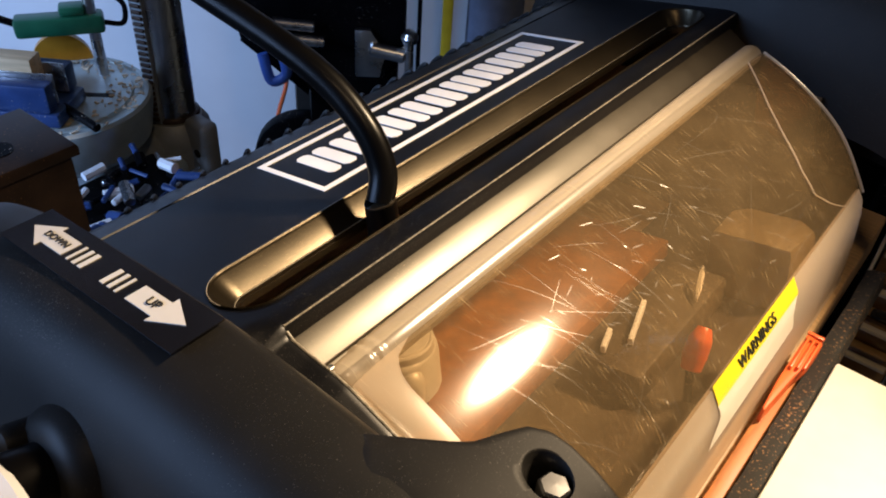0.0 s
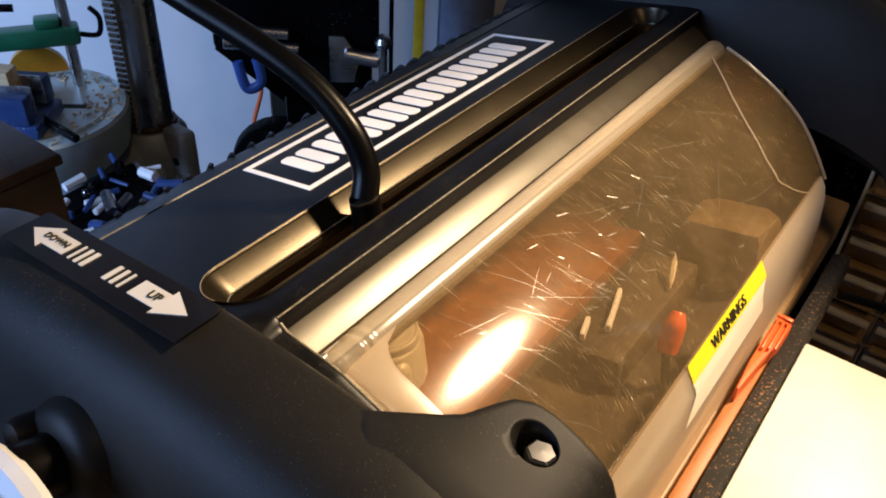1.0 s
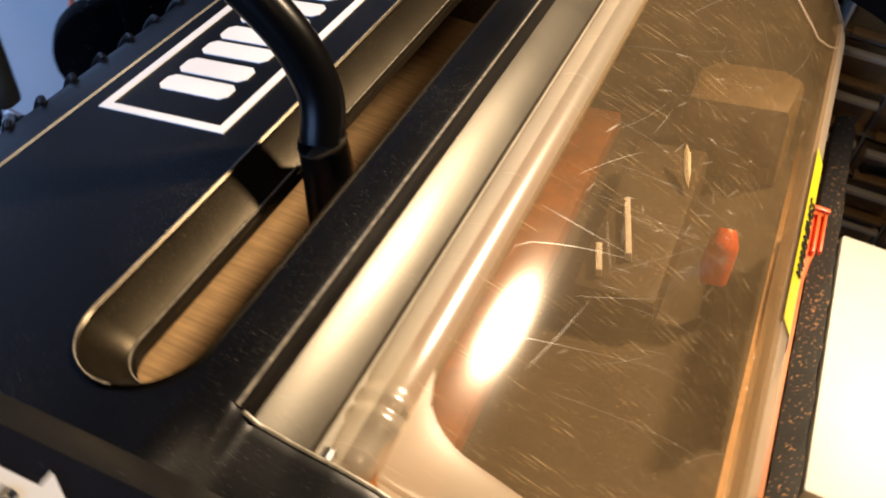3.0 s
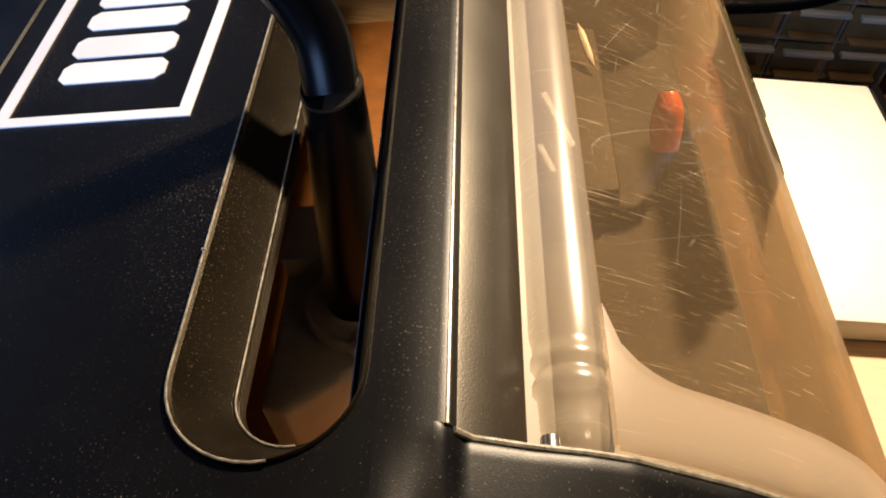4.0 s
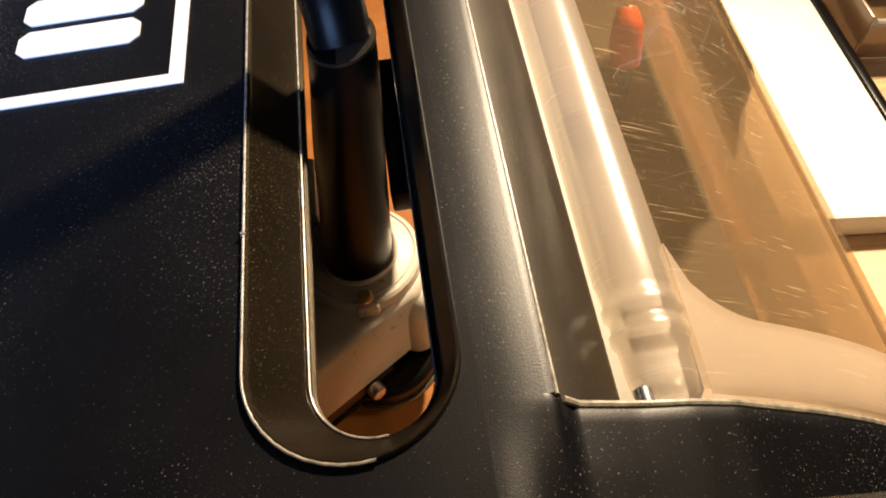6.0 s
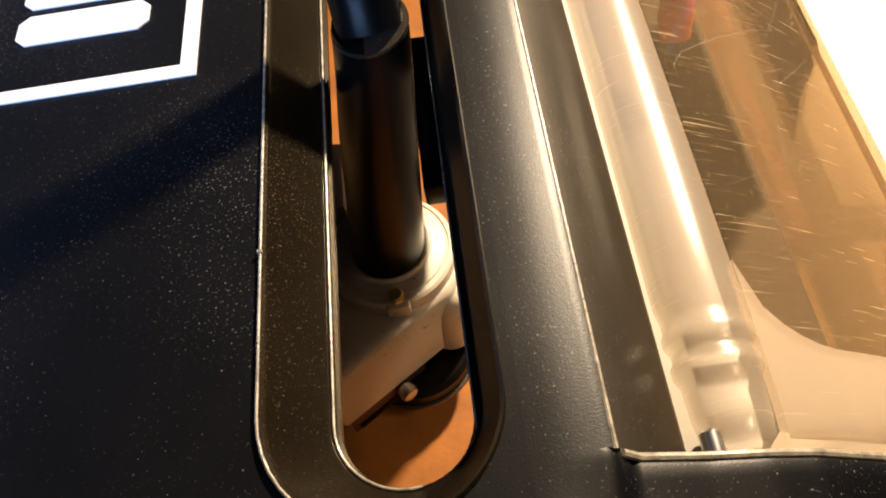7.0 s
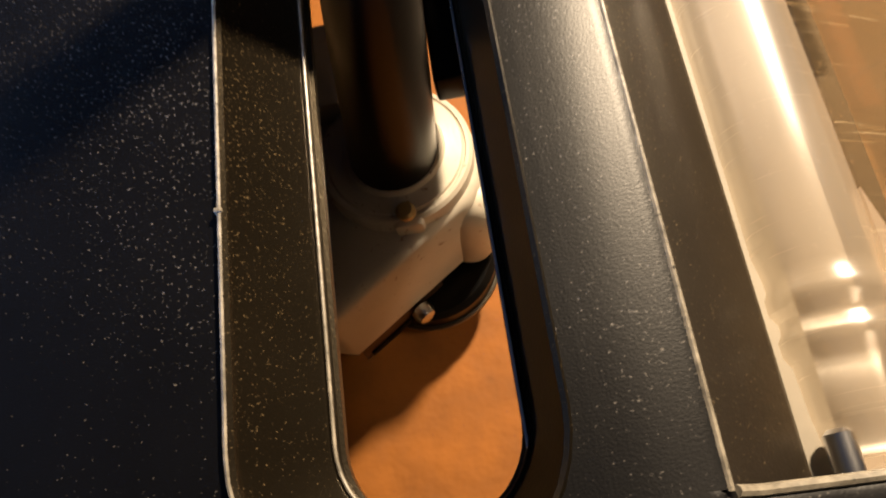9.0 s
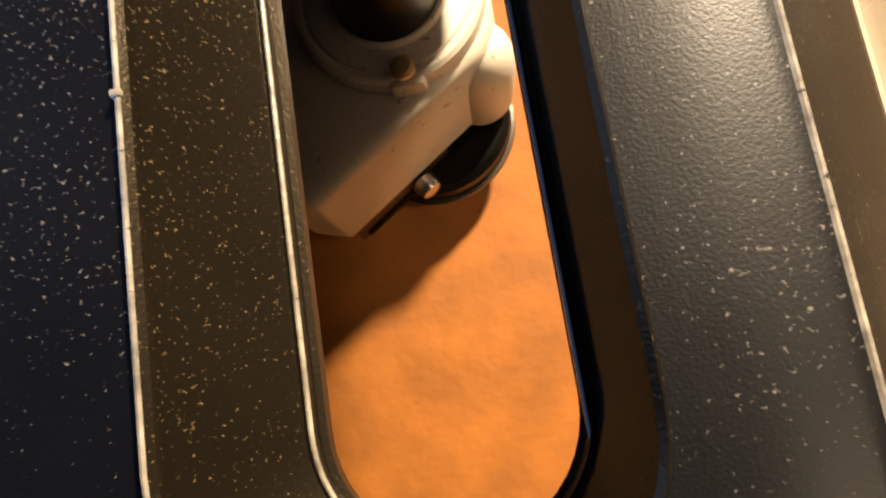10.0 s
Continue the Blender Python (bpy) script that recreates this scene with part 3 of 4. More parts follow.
# ---- the lid ----
lid = new("lid")
lid.parent = machine
tagged(lid, "clear plastic lid with frosted edges, scratched and dusty")
LY0, LY1 = -0.0825, 0.343
TOP = [(0.0965, -0.0185), (0.102, -0.0210), (0.109, -0.0245), (0.120, -0.0310), (0.135, -0.0412), (0.150, -0.0535), (0.162, -0.0675), (0.172, -0.0855), (0.178, -0.0980), (0.1800, -0.1025)]
SKIRT = [(0.1800, -0.1025), (0.1835, -0.1110), (0.1845, -0.1220), (0.1832, -0.1450), (0.1808, -0.1680), (0.1780, -0.1880)]
WY0, WY1 = -0.0662, 0.318


def sheet(prof, ys, t=0.0022):
    return thicken(loft([[(x, y, z) for x, z in prof] for y in ys]), t)


def corner(x, s_):
    """How far the clear panel's edge is drawn in where it rounds into the hinge bar."""
    r = 0.017
    d = max(0.0, r - (x - 0.0965))
    return -s_ * (r - math.sqrt(max(0.0, r * r - d * d)))


def lid_z(x):
    """The lid's height, with the corners of the profile's table rounded off."""
    w = min(0.007, x - TOP[0][0], TOP[-1][0] - x)
    return sum(lerp_table(TOP, x + w * d) for d in (-1, -0.67, -0.33, 0, 0.33, 0.67, 1)) / 7


WFAR = [(0.0965, 0.3140), (0.1245, 0.2830), (0.1400, 0.2700), (0.1580, 0.2600), (0.1680, 0.2620), (0.1757, 0.2810), (0.1800, 0.3000)]
PANE = [(0.0965 + 0.0835 * k / 28, lid_z(0.0965 + 0.0835 * k / 28)) for k in range(29)]
rows = []
for k in range(13):
    u = k / 12
    rows.append([(x, (WY0 + corner(x, -1)) * (1 - u) + lerp_table(WFAR, x) * u, z) for x, z in PANE])
part("window", thicken(loft(rows), 0.0022), CLEAR, lid, "clear scratched lid panel").visible_shadow = False
# frosted border at both ends of the panel, curving down into the end walls
for y_in, y_out, s in ((WY0, LY0, -1), (WY1, LY1, 1)):
    rows = []
    for k in range(9):
        u = k / 8
        a = u * math.pi / 2
        ys_ = [y_in + corner(x, s) if s < 0 else lerp_table(WFAR, x) for x, z in PANE]
        drop = 0.009 * (1 - math.cos(a))
        rows.append([(x, yi + (y_out - yi) * math.sin(a), z - drop * (0.25 + 0.75 * (i / (len(PANE) - 1)))) for i, ((x, z), yi) in enumerate(zip(PANE, ys_))])
    rows.append([(x, y_out + s * 0.0008, max(z - 0.055, -0.19)) for x, z in PANE])
    part("end_wall", thicken(loft(rows), 0.002), FROST if s < 0 else CLEAR, lid).visible_shadow = False
def skirt_rows():
    rows = []
    for y, k in ((LY0, 1.0), (LY0 + 0.004, 0.55), (LY0 + 0.012, 0.18), (WY0, 0.0), (0.05, 0.0), (0.15, 0.0), (0.25, 0.0), (WY1, 0.0), (LY1 - 0.010, 0.18), (LY1 - 0.004, 0.55), (LY1, 1.0)):
        rows.append([(x - 0.004 * k * (1 - i / 5), y, z - 0.009 * k * (1 - i / 5)) for i, (x, z) in enumerate(SKIRT)])
    return thicken(loft(rows), 0.0022)


part("skirt", skirt_rows(), FROST, lid, "frosted front skirt of the lid").visible_shadow = False
part("skirt_rim", tube([(SKIRT[-1][0] - 0.0004, y, SKIRT[-1][1]) for y in (LY0, 0.0, 0.1, 0.2, 0.3, LY1)], 0.0013, 10, steps=3), FROST, lid, "thicker lower rim of the lid").visible_shadow = False
# thick rounded hinge bar
bar_prof = [(0.0804 + 0.0082 - 0.0082 * math.cos(radians(a)), -0.0215 + 0.0071 * math.sin(radians(a))) for a in range(-40, 221, 20)]
bar_ring = [(x, z) for x, z in bar_prof]
def bar_row(y, k):
    return [(0.0886 + (x - 0.0886) * k, y, -0.0215 + (z + 0.0215) * k) for x, z in bar_ring]


bm = loft([bar_row(*q) for q in ((-0.0835, 0.25), (-0.0830, 0.60), (-0.0815, 0.76), (-0.0780, 0.82), (-0.0715, 0.86), (-0.0700, 0.98), (-0.0680, 0.98), (-0.0668, 0.88), (-0.0655, 0.88), (-0.0642, 1.0), (-0.0622, 1.0),
                                 (-0.0610, 0.92), (-0.0590, 0.93), (-0.0560, 1.0), (-0.04, 1.0), (0.02, 1.0), (0.12, 1.0), (0.22, 1.0), (0.300, 1.0), (LY1 - 0.004, 0.97), (LY1, 0.7))], closed=True)
part("hinge_bar", bm, BARMAT, lid, "translucent rounded hinge bar with a ribbed end").visible_shadow = False
part("hinge_pin", rod((0.0836, -0.0860, -0.0190), (0.0836, -0.0800, -0.0190), 0.0019, 16, 0.0006), STEEL, machine, "bright steel hinge pin")
BEZEL = [(0.0535, 0), (0.0560, -0.00004), (0.0580, -0.00013), (0.0600, -0.00030), (0.0620, -0.00058), (0.0640, -0.00092), (0.0655, -0.00120), (0.0663, -0.0024), (0.0680, -0.0060), (0.0800, -0.0105), (0.0900, -0.0132), (0.0985, -0.0165), (0.1070, -0.0215), (0.1190, -0.0285), (0.1300, -0.0362), (0.1400, -0.0445),
         (0.1550, -0.0570), (0.1700, -0.0690), (0.1850, -0.0820), (0.1960, -0.1000), (0.2010, -0.1400), (0.2020, -0.1700)]
def ease(u):
    u = min(1.0, max(0.0, u))
    return u * u * (3 - 2 * u)


# towards the end housing the bar's round edge flattens out
FLAT = [(0.0535, 0.0), (0.0600, -0.0005), (0.0672, -0.0036), (0.0800, -0.0088), (0.0900, -0.0126), (0.0985, -0.0162)] + BEZEL[12:]
xs_b = [0.0535 + 0.1485 * i / 120 for i in range(121)]
rows = []
for x in xs_b:
    z, zf = lerp_table(BEZEL, x), lerp_table(FLAT, x)
    k = min(1.0, max(0.0, (x - 0.0650) / 0.0025))
    row = [(x, -0.0856 - 0.0008 * (1 - k), z - 0.030), (x, -0.0856 - 0.0008 * (1 - k), z - 0.0026 * k), (x, -0.0859 - 0.0007 * (1 - k), z - 0.0013 * k), (x, -0.0868, z - 0.0005 * k), (x, -0.0880, z - 0.0001 * k)]
    for y, f_ in ((-0.0900, 0.08), (-0.0930, 0.3), (-0.0965, 0.62), (-0.1000, 0.86), (-0.1040, 1.0), (-0.1085, 1.0), (-0.1180, 1.0)):
        row.append((x, y, z + (zf - z) * f_ * ease((x - 0.0535) / 0.012) - 0.26 * (-0.0885 - y) * ease((x - 0.0535) / 0.016)))
    rows.append(row)
part("end_bezel", loft(rows), BLACK, cover, "black rounded bezel at the lid's end", angle=60)

# pale tubes standing in for the highlights on the bezel's and bar's edges
part("bezel_glint", tube([(0.0668 + 0.118 * i_ / 40, -0.0865, lerp_table(BEZEL, 0.0668 + 0.118 * i_ / 40) - 0.0004) for i_ in range(41)], 0.0007, 8, steps=1), EDGE_GLINT, cover, "pale line painting the highlight on the bezel's edge")
part("bar_glint", tube([(0.0658, -0.0866 + 0.4470 * i_ / 24, -0.00150) for i_ in range(25)], 0.00042, 8, steps=1), EDGE_GLINT, cover, "pale line painting the highlight along the bar's edge")
# bead round the far end wall and the line where the clear panel turns down
for yy, r_ in ((LY1 + 0.0006, 0.0011), (WY1, 0.0004)):
    dz_ = 0.009 if yy > WY1 else 0.0
    ob = part("bead", tube([(x, yy if dz_ else lerp_table(WFAR, x), z + 0.0004 - dz_ * (0.25 + 0.75 * i / (len(PANE) - 1))) for i, (x, z) in enumerate(PANE)], r_, 8, steps=2), FROST, lid)
    ob.visible_shadow = False
# long scratches and scuffed flakes in the clear panel
sc = random.Random(21)
bm = bmesh.new()
for k in range(60):
    x0, y0 = sc.uniform(0.104, 0.176), sc.uniform(-0.03, 0.29)
    ang, ln = sc.gauss(0.9, 0.55), sc.choice((0.012, 0.02, 0.035, 0.06))
    wd_ = sc.uniform(0.00005, 0.00013)
    cv = sc.uniform(-0.14, 0.14)
    L_, R_ = [], []
    for q in range(9):
        u = q / 8 - 0.5
        a_ = ang + cv * u
        px, py = x0 + ln * u * math.cos(a_), y0 + ln * u * math.sin(a_)
        px = min(max(px, 0.099), 0.178)
        ww = wd_ * (1 - (2 * u) ** 2) + 0.00002
        nx, ny = -math.sin(a_) * ww, math.cos(a_) * ww
        L_.append((px + nx, py + ny, lid_z(px + nx) + 0.0003))
        R_.append((px - nx, py - ny, lid_z(px - nx) + 0.0003))
    loft([L_, R_], bm)
for k in range(42):
    x0, y0 = sc.gauss(0.139, 0.016), sc.gauss(0.080, 0.045)
    x0 = min(max(x0, 0.108), 0.172)
    ang, ln, wd_ = sc.gauss(1.0, 0.35), sc.uniform(0.002, 0.011), sc.uniform(0.00015, 0.0005)
    L_, R_ = [], []
    for q in range(7):
        u = q / 6 - 0.5
        px, py = x0 + ln * u * math.cos(ang), y0 + ln * u * math.sin(ang)
        ww = wd_ * (1 - (2 * u) ** 2) * sc.uniform(0.5, 1.0) + 0.00003
        nx, ny = -math.sin(ang) * ww, math.cos(ang) * ww
        L_.append((px + nx, py + ny, lid_z(px + nx) + 0.00035 + wd_ * 0.3))
        R_.append((px - nx, py - ny, lid_z(px - nx) + 0.00035))
    loft([L_, R_], bm)
ob = part("scuffing", bm, SCUFF, lid, "", smooth=False)
tagged(ob, "fine scratches and scuffs in the clear plastic", kind="stuff")
ob.visible_shadow = False

# warning label wrapped over the lid's bend
def on_skirt(u):
    """Point a distance u down from the bend, on the outside of the skirt."""
    pts = [TOP[-2], TOP[-1]] + SKIRT[1:]
    for (xa, za), (xb, zb) in zip(pts, pts[1:]):
        L = math.hypot(xb - xa, zb - za)
        if u <= L:
            return xa + (xb - xa) * u / L, za + (zb - za) * u / L
        u -= L
    return pts[-1]


def skirt_patch(u0, u1, y0, y1, lift, wave=False):
    rows = []
    for i in range(13):
        y = y0 + (y1 - y0) * i / 12
        row = []
        for k in range(7):
            u = u0 + (u1 - u0) * k / 6
            if wave:
                e = 0.004 * math.sin(k / 6 * math.pi * 1.5)
                yy = y + (e if i < 6 else -e) * abs(i - 6) / 6
            else:
                yy = y
            x, z = on_skirt(u)
            row.append((x + lift * 0.75, yy, z + lift * 0.66))
        rows.append(row)
    return loft(rows)


part("warning_band", skirt_patch(0.0035, 0.0158, 0.0800, 0.1980, 0.0008), YELLOW, lid, "yellow warning band")
part("warning_sheet", skirt_patch(0.0156, 0.0450, 0.0800, 0.1980, 0.0006, True), PAPER, lid, "cream label sheet with worn ends")
xa, za = on_skirt(0.0097)
ax = Vector((0, 1, 0))
dn = (Vector((on_skirt(0.013)[0], 0, on_skirt(0.013)[1])) - Vector((on_skirt(0.0065)[0], 0, on_skirt(0.0065)[1]))).normalized()
nrm = ax.cross(-dn)
WM = Matrix((ax, -dn, nrm)).transposed().to_4x4()
WM.translation = Vector((xa, 0.136, za)) + nrm * 0.0013
writing("word", "WARNINGS", WM, 0.0098, INK, lid)

# ---- carriage, board and flexible shaft ----
HX, HY, HZ = 0.0250, 0.0135, -0.092     # middle of the flange's top
head = thing("carriage_head", MACH @ pose(HX, HY, HZ), "grey cast metal carriage head deep under the slot", "carriage head")
part("flange", lathe([(0.0100, -0.007), (0.0192, -0.007), (0.0200, -0.0062), (0.0200, -0.0012), (0.0192, -0.0002), (0.0184, -0.0001), (0.0181, -0.0005), (0.0176, -0.0005), (0.0173, 0.0002), (0.0150, 0.0006), (0.0132, 0.0010), (0.0126, 0.0022), (0.0105, 0.0026)], 56), CAST, head, "round cast flange")
part("dark_arm", box(0.0140, 0.0250, 0.0, 0.060, 0.0180, 0.0270, 0.0010), RUBBER, head, "black arm beside the shaft")
part("screw", lathe([(0.0012, 0), (0.0025, 0.0004), (0.0025, 0.0016), (0.0017, 0.0022)], 14, pose(0.0012, -0.0180, 0.0006)), mat("brass_screw", (0.62, 0.46, 0.20), 0.42, metal=0.6), head, "small brass screw")
part("screw_lug", box(-0.0026, 0.0050, -0.0212, -0.0165, -0.0068, -0.0004, 0.0014), CAST, head)
FRONT = [(-0.0235, -0.0400), (-0.0212, -0.0405), (0.0120, -0.0178)]
part("gearbox", plate([(-0.0300, 0.0210), (0.0080, 0.0210), (0.0160, 0.0150), (0.0200, 0.0060), (0.0208, -0.0020), (0.0200, -0.0090), (0.0175, -0.0140), (0.0150, -0.0160)] + FRONT[::-1] + [(-0.0300, -0.0380)], -0.0350, -0.0050, bevel=0.0030), CAST, head, "rounded cast gearbox", angle=50)
part("rounded_end", lathe([(0.0002, 0.0), (0.0035, -0.0006), (0.0062, -0.0030), (0.0076, -0.0075), (0.0080, -0.0140), (0.0080, -0.0270), (0.0072, -0.0300)], 32, pose(0.0172, -0.0108, -0.0085, 0, 6, 0)), CAST, head)
part("bracket", box(-0.0300, -0.0120, 0.0150, 0.0420, -0.0340, 0.0040, 0.002), CAST, head)
along = (Vector((0.0120, -0.0178)) - Vector((-0.0212, -0.0405)))
SLOPE = math.degrees(math.atan2(along.y, along.x))
part("front_plate", box(0.0, 0.0300, -0.0002, 0.0010, -0.0450, -0.0352, 0.0004), BRASSY, head, "brown tinted sheet metal front plate").matrix_local = pose(-0.0205, -0.0392, 0, 0, 0, SLOPE)
part("plate_slot", box(0.0020, 0.0200, -0.0008, 0.0004, -0.0440, -0.0415, 0.0001), DARK, head).matrix_local = pose(-0.0205, -0.0392, 0, 0, 0, SLOPE)
part("wheel", lathe([(0.006, 0), (0.0180, 0.0005), (0.0200, 0.002), (0.0200, 0.0085), (0.0185, 0.0105), (0.006, 0.0110)], 44, pose(0.0010, -0.0120, -0.0505)), RUBBER, head, "black rubber roller")
part("wheel_rim", lathe([(0.0201, 0), (0.0209, 0.0004), (0.0209, 0.0016), (0.0201, 0.0020)], 44, pose(0.0010, -0.0120, -0.0490)), STRIP, head)
part("nut", lathe([(0.0030, 0), (0.0032, 0.0020), (0.0026, 0.0036), (0.0012, 0.0042)], 14, pose(-0.0030, -0.0292, -0.0380, 90, 0, SLOPE)), STEEL, head, "bright domed nut")

shaft = thing("flexible_shaft", MACH, "black rubber flexible drive shaft rising out of the slot", "drive shaft")
RY = 0.0030
part("sleeve", tube([(HX, HY - 0.001, HZ + 0.0020), (HX + 0.0030, HY - 0.003, -0.065), (HX + 0.0065, HY - 0.006, -0.035), (0.0345, HY - 0.0085, -0.012), (0.0362, RY, 0.0035)], [0.0112, 0.0104, 0.0094, 0.0084, 0.0077], 32), RUBBER, shaft)
part("ring", tube([(0.0362, RY, 0.0030), (0.0361, RY - 0.0001, 0.0038)], 0.0080, 28, steps=2), STRIP, shaft)
part("hose", tube([(0.0362, RY, 0.0030), (0.0340, RY + 0.0065, 0.0175), (0.0230, RY + 0.0080, 0.0380), (-0.0020, RY + 0.0050, 0.0620), (-0.0520, RY - 0.0060, 0.0920),
                   (-0.110, RY - 0.024, 0.125), (-0.21, RY - 0.084, 0.18), (-0.34, RY - 0.23, 0.33), (-0.42, RY - 0.42, 0.60), (-0.45, RY - 0.72, 0.95), (-0.45, -1.50, 1.10)], [0.0070] * 11, 28), RUBBER, shaft)

board = part("work_board", box(-0.085, 0.066, -0.1110, 0.275, -0.1670, -0.1530, 0.001), BOARD, None, "")
board.matrix_world = MACH
tagged(board, "brown hardboard workpiece lying inside the machine", "board")

hold = thing("hold_down", MACH @ pose(0.105, 0.170, -0.1678), "dusty hold-down bracket with bright steel strips inside the machine", "bracket")
part("base", box(-0.020, 0.022, -0.060, 0.070, 0.0, 0.024, 0.004), INSIDE, hold)
for x_, y_, l_ in ((-0.0085, -0.052, 0.020), (0.0020, -0.036, 0.044)):
    part("strip", box(-0.0016, 0.0016, 0.0, l_, 0.0, 0.0055, 0.0006), SHEET, hold, "bright narrow steel strip").matrix_local = pose(x_, y_, 0.0245, 0, 0, 16)
part("leaf", plate([(0.0, 0.0), (0.0022, 0.010), (0.0032, 0.022), (0.0015, 0.030), (-0.0008, 0.022), (-0.0016, 0.008)], 0.0, 0.0018, bevel=0.0004), CAST, hold, "pale pointed spring leaf").matrix_local = pose(0.018, 0.026, 0.0260, 24, 0, 20)
cheek = part("roller_cheek", plate([(-0.030, -0.020), (0.026, -0.020), (0.030, 0.016), (0.018, 0.026), (-0.020, 0.026), (-0.030, 0.016)], 0.0, 0.052, bevel=0.006), mat("tan_plastic", (0.17, 0.12, 0.06), 0.5, grain=0.25, spots=0.4, spot_colour=(0.30, 0.22, 0.12)))
cheek.matrix_world = MACH @ pose(0.138, 0.268, -0.1678)
tagged(cheek, "dusty tan roller housing inside the machine", "housing")

# ---- beside the machine ----
case = thing("white_box", pose(0.2775, 0.15, BENCH_Z), "flat white box with a black edge on the side table", "box")
part("body", box(-0.042, 0.040, -0.088, 0.088, 0.001, 0.0155, 0.002), BOXMAT, case)
part("edge", box(0.0402, 0.046, -0.088, 0.088, 0.0, 0.0165, 0.001), RUBBER, case, "black edge")
batten = part("brown_batten", box(0.2115, 0.2205, 0.050, 0.235, 0.8006, 0.8135, 0.0008), mat("stained_batten", (0.36, 0.12, 0.025), 0.5, grain=0.25, scale=20, stretch=(20, 2, 20)))
tagged(batten, "reddish-brown batten lying along the machine's front", "batten")
clip = thing("orange_clamp", pose(0.2165, 0.185, 0.8137), "bright orange plastic spring clamp on the batten", "clamp")
part("jaw", plate([(-0.0035, -0.030), (-0.0015, -0.032), (0.0025, 0.010), (0.0062, 0.030), (0.0068, 0.052), (-0.0045, 0.054), (-0.0050, 0.0)], 0.0, 0.0115, bevel=0.0012), ORANGE, clip)
for a_, b_ in ((-0.0030, 0.034), (0.0008, 0.036), (0.0044, 0.038)):
    part("rib", box(a_, a_ + 0.0016, b_ - 0.022, b_ + 0.013, 0.0116, 0.0150, 0.0005), ORANGE, clip)
part("end_bar", box(-0.0044, 0.0066, 0.0478, 0.0510, 0.0151, 0.0172, 0.0007), ORANGE, clip)
knob = thing("release_lever", MACH @ pose(0.1487, 0.1345, -0.1400), "orange-red plastic lever inside the machine", "lever")
part("grip", tube([(0, -0.004, 0), (0.0, 0.0, 0.008), (0.001, 0.004, 0.017), (0.001, 0.009, 0.023)], [0.0060, 0.0075, 0.0070, 0.0040], 20), ORANGE, knob)
part("stem", rod((0, -0.004, -0.025), (0, -0.004, 0.001), 0.003, 14), DARK, knob)


def cabinet():
    cab = thing("parts_cabinet", pose(0.50, 0.56, 0), "small parts cabinet with rows of amber drawers", "cabinet")
    W0, W1, Z0, Z1, D = -0.285, 0.0, 0.30, 0.92, 0.14
    part("side", box(W0, W0 + 0.003, -0.06, D, Z0, Z1, 0.0005), BOXMAT, cab, "pale metal side")
    part("side", box(W1 - 0.003, W1, -0.06, D, Z0, Z1, 0.0005), CABINET, cab)
    part("back", box(W0, W1, D, D + 0.004, Z0, Z1), CABINET, cab)
    part("foot", box(W0, W1, -0.05, D, 0.0, Z0 - 0.002), CABINET, cab)
    cols, rows = 5, 15
    cw, rh = (W1 - W0 - 0.006) / cols, (Z1 - Z0) / rows
    for r in range(rows + 1):
        part("shelf", box(W0 + 0.003, W1 - 0.003, -0.055, D, Z0 + r * rh - 0.0012, Z0 + r * rh + 0.0012), CABINET, cab)
    for c in range(1, cols):
        part("divider", box(W0 + 0.003 + c * cw - 0.0012, W0 + 0.003 + c * cw + 0.0012, -0.054, D, Z0, Z1), CABINET, cab)
    bm = box(0.002, cw - 0.002, -0.052, -0.049, 0.003, rh - 0.004, 0.0008)
    box(0.006, cw - 0.006, -0.064, -0.052, 0.004, 0.0075, 0.0012, 2, bm)
    box(0.002, cw - 0.002, -0.055, 0.08, 0.002, 0.004, bm=bm)
    first = part("drawer", bm, DRAWER, cab)
    lip = part("pull", box(0.004, cw - 0.004, -0.068, -0.060, rh - 0.010, rh - 0.005, 0.0012), mat("drawer_pull", (0.62, 0.55, 0.42), 0.35, grain=0.1), first)
    for r in range(rows):
        for c in range(cols):
            if r or c:
                d = new("drawer", first.data)
                d.parent = cab
                p = new("pull", lip.data)
                p.parent = d
            else:
                d = first
            d.location = (W0 + 0.003 + c * cw + rng.uniform(-0.0004, 0.0004), rng.uniform(-0.004, 0.003), Z0 + r * rh)
    return cab


cabinet()
red = part("mahogany_board", box(0.515, 0.60, 0.50, 0.66, 0.0, 1.0, 0.003), RED_WOOD)
tagged(red, "red-brown wooden board standing beside the drawers", "board")
pole = part("steel_pole", rod((0.54, 0.47, 0.0), (0.54, 0.47, 1.2), 0.006, 14), STEEL)
tagged(pole, "thin bright steel pole", "pole")
cable = part("black_cable", tube([(0.24, 0.30, 0.82), (0.34, 0.36, 0.80), (0.46, 0.42, 0.83), (0.62, 0.46, 0.90)], 0.0035, 10), RUBBER)
tagged(cable, "black cable running in front of the drawers", "cable")
tower = part("black_cabinet", box(-0.10, 0.205, 0.60, 0.84, 0.0, 1.50, 0.004), DARK)
tagged(tower, "tall matt black cabinet behind the machine", "cabinet")
stand_post = part("dark_post", rod((0.20, 0.545, 0.0), (0.20, 0.545, 1.3), 0.012, 16), DARK)
tagged(stand_post, "dark steel post behind the machine", "post")
bin_ = thing("clear_bin", pose(0.385, 0.215, BENCH_Z), "small clear plastic bin on the side table", "bin")
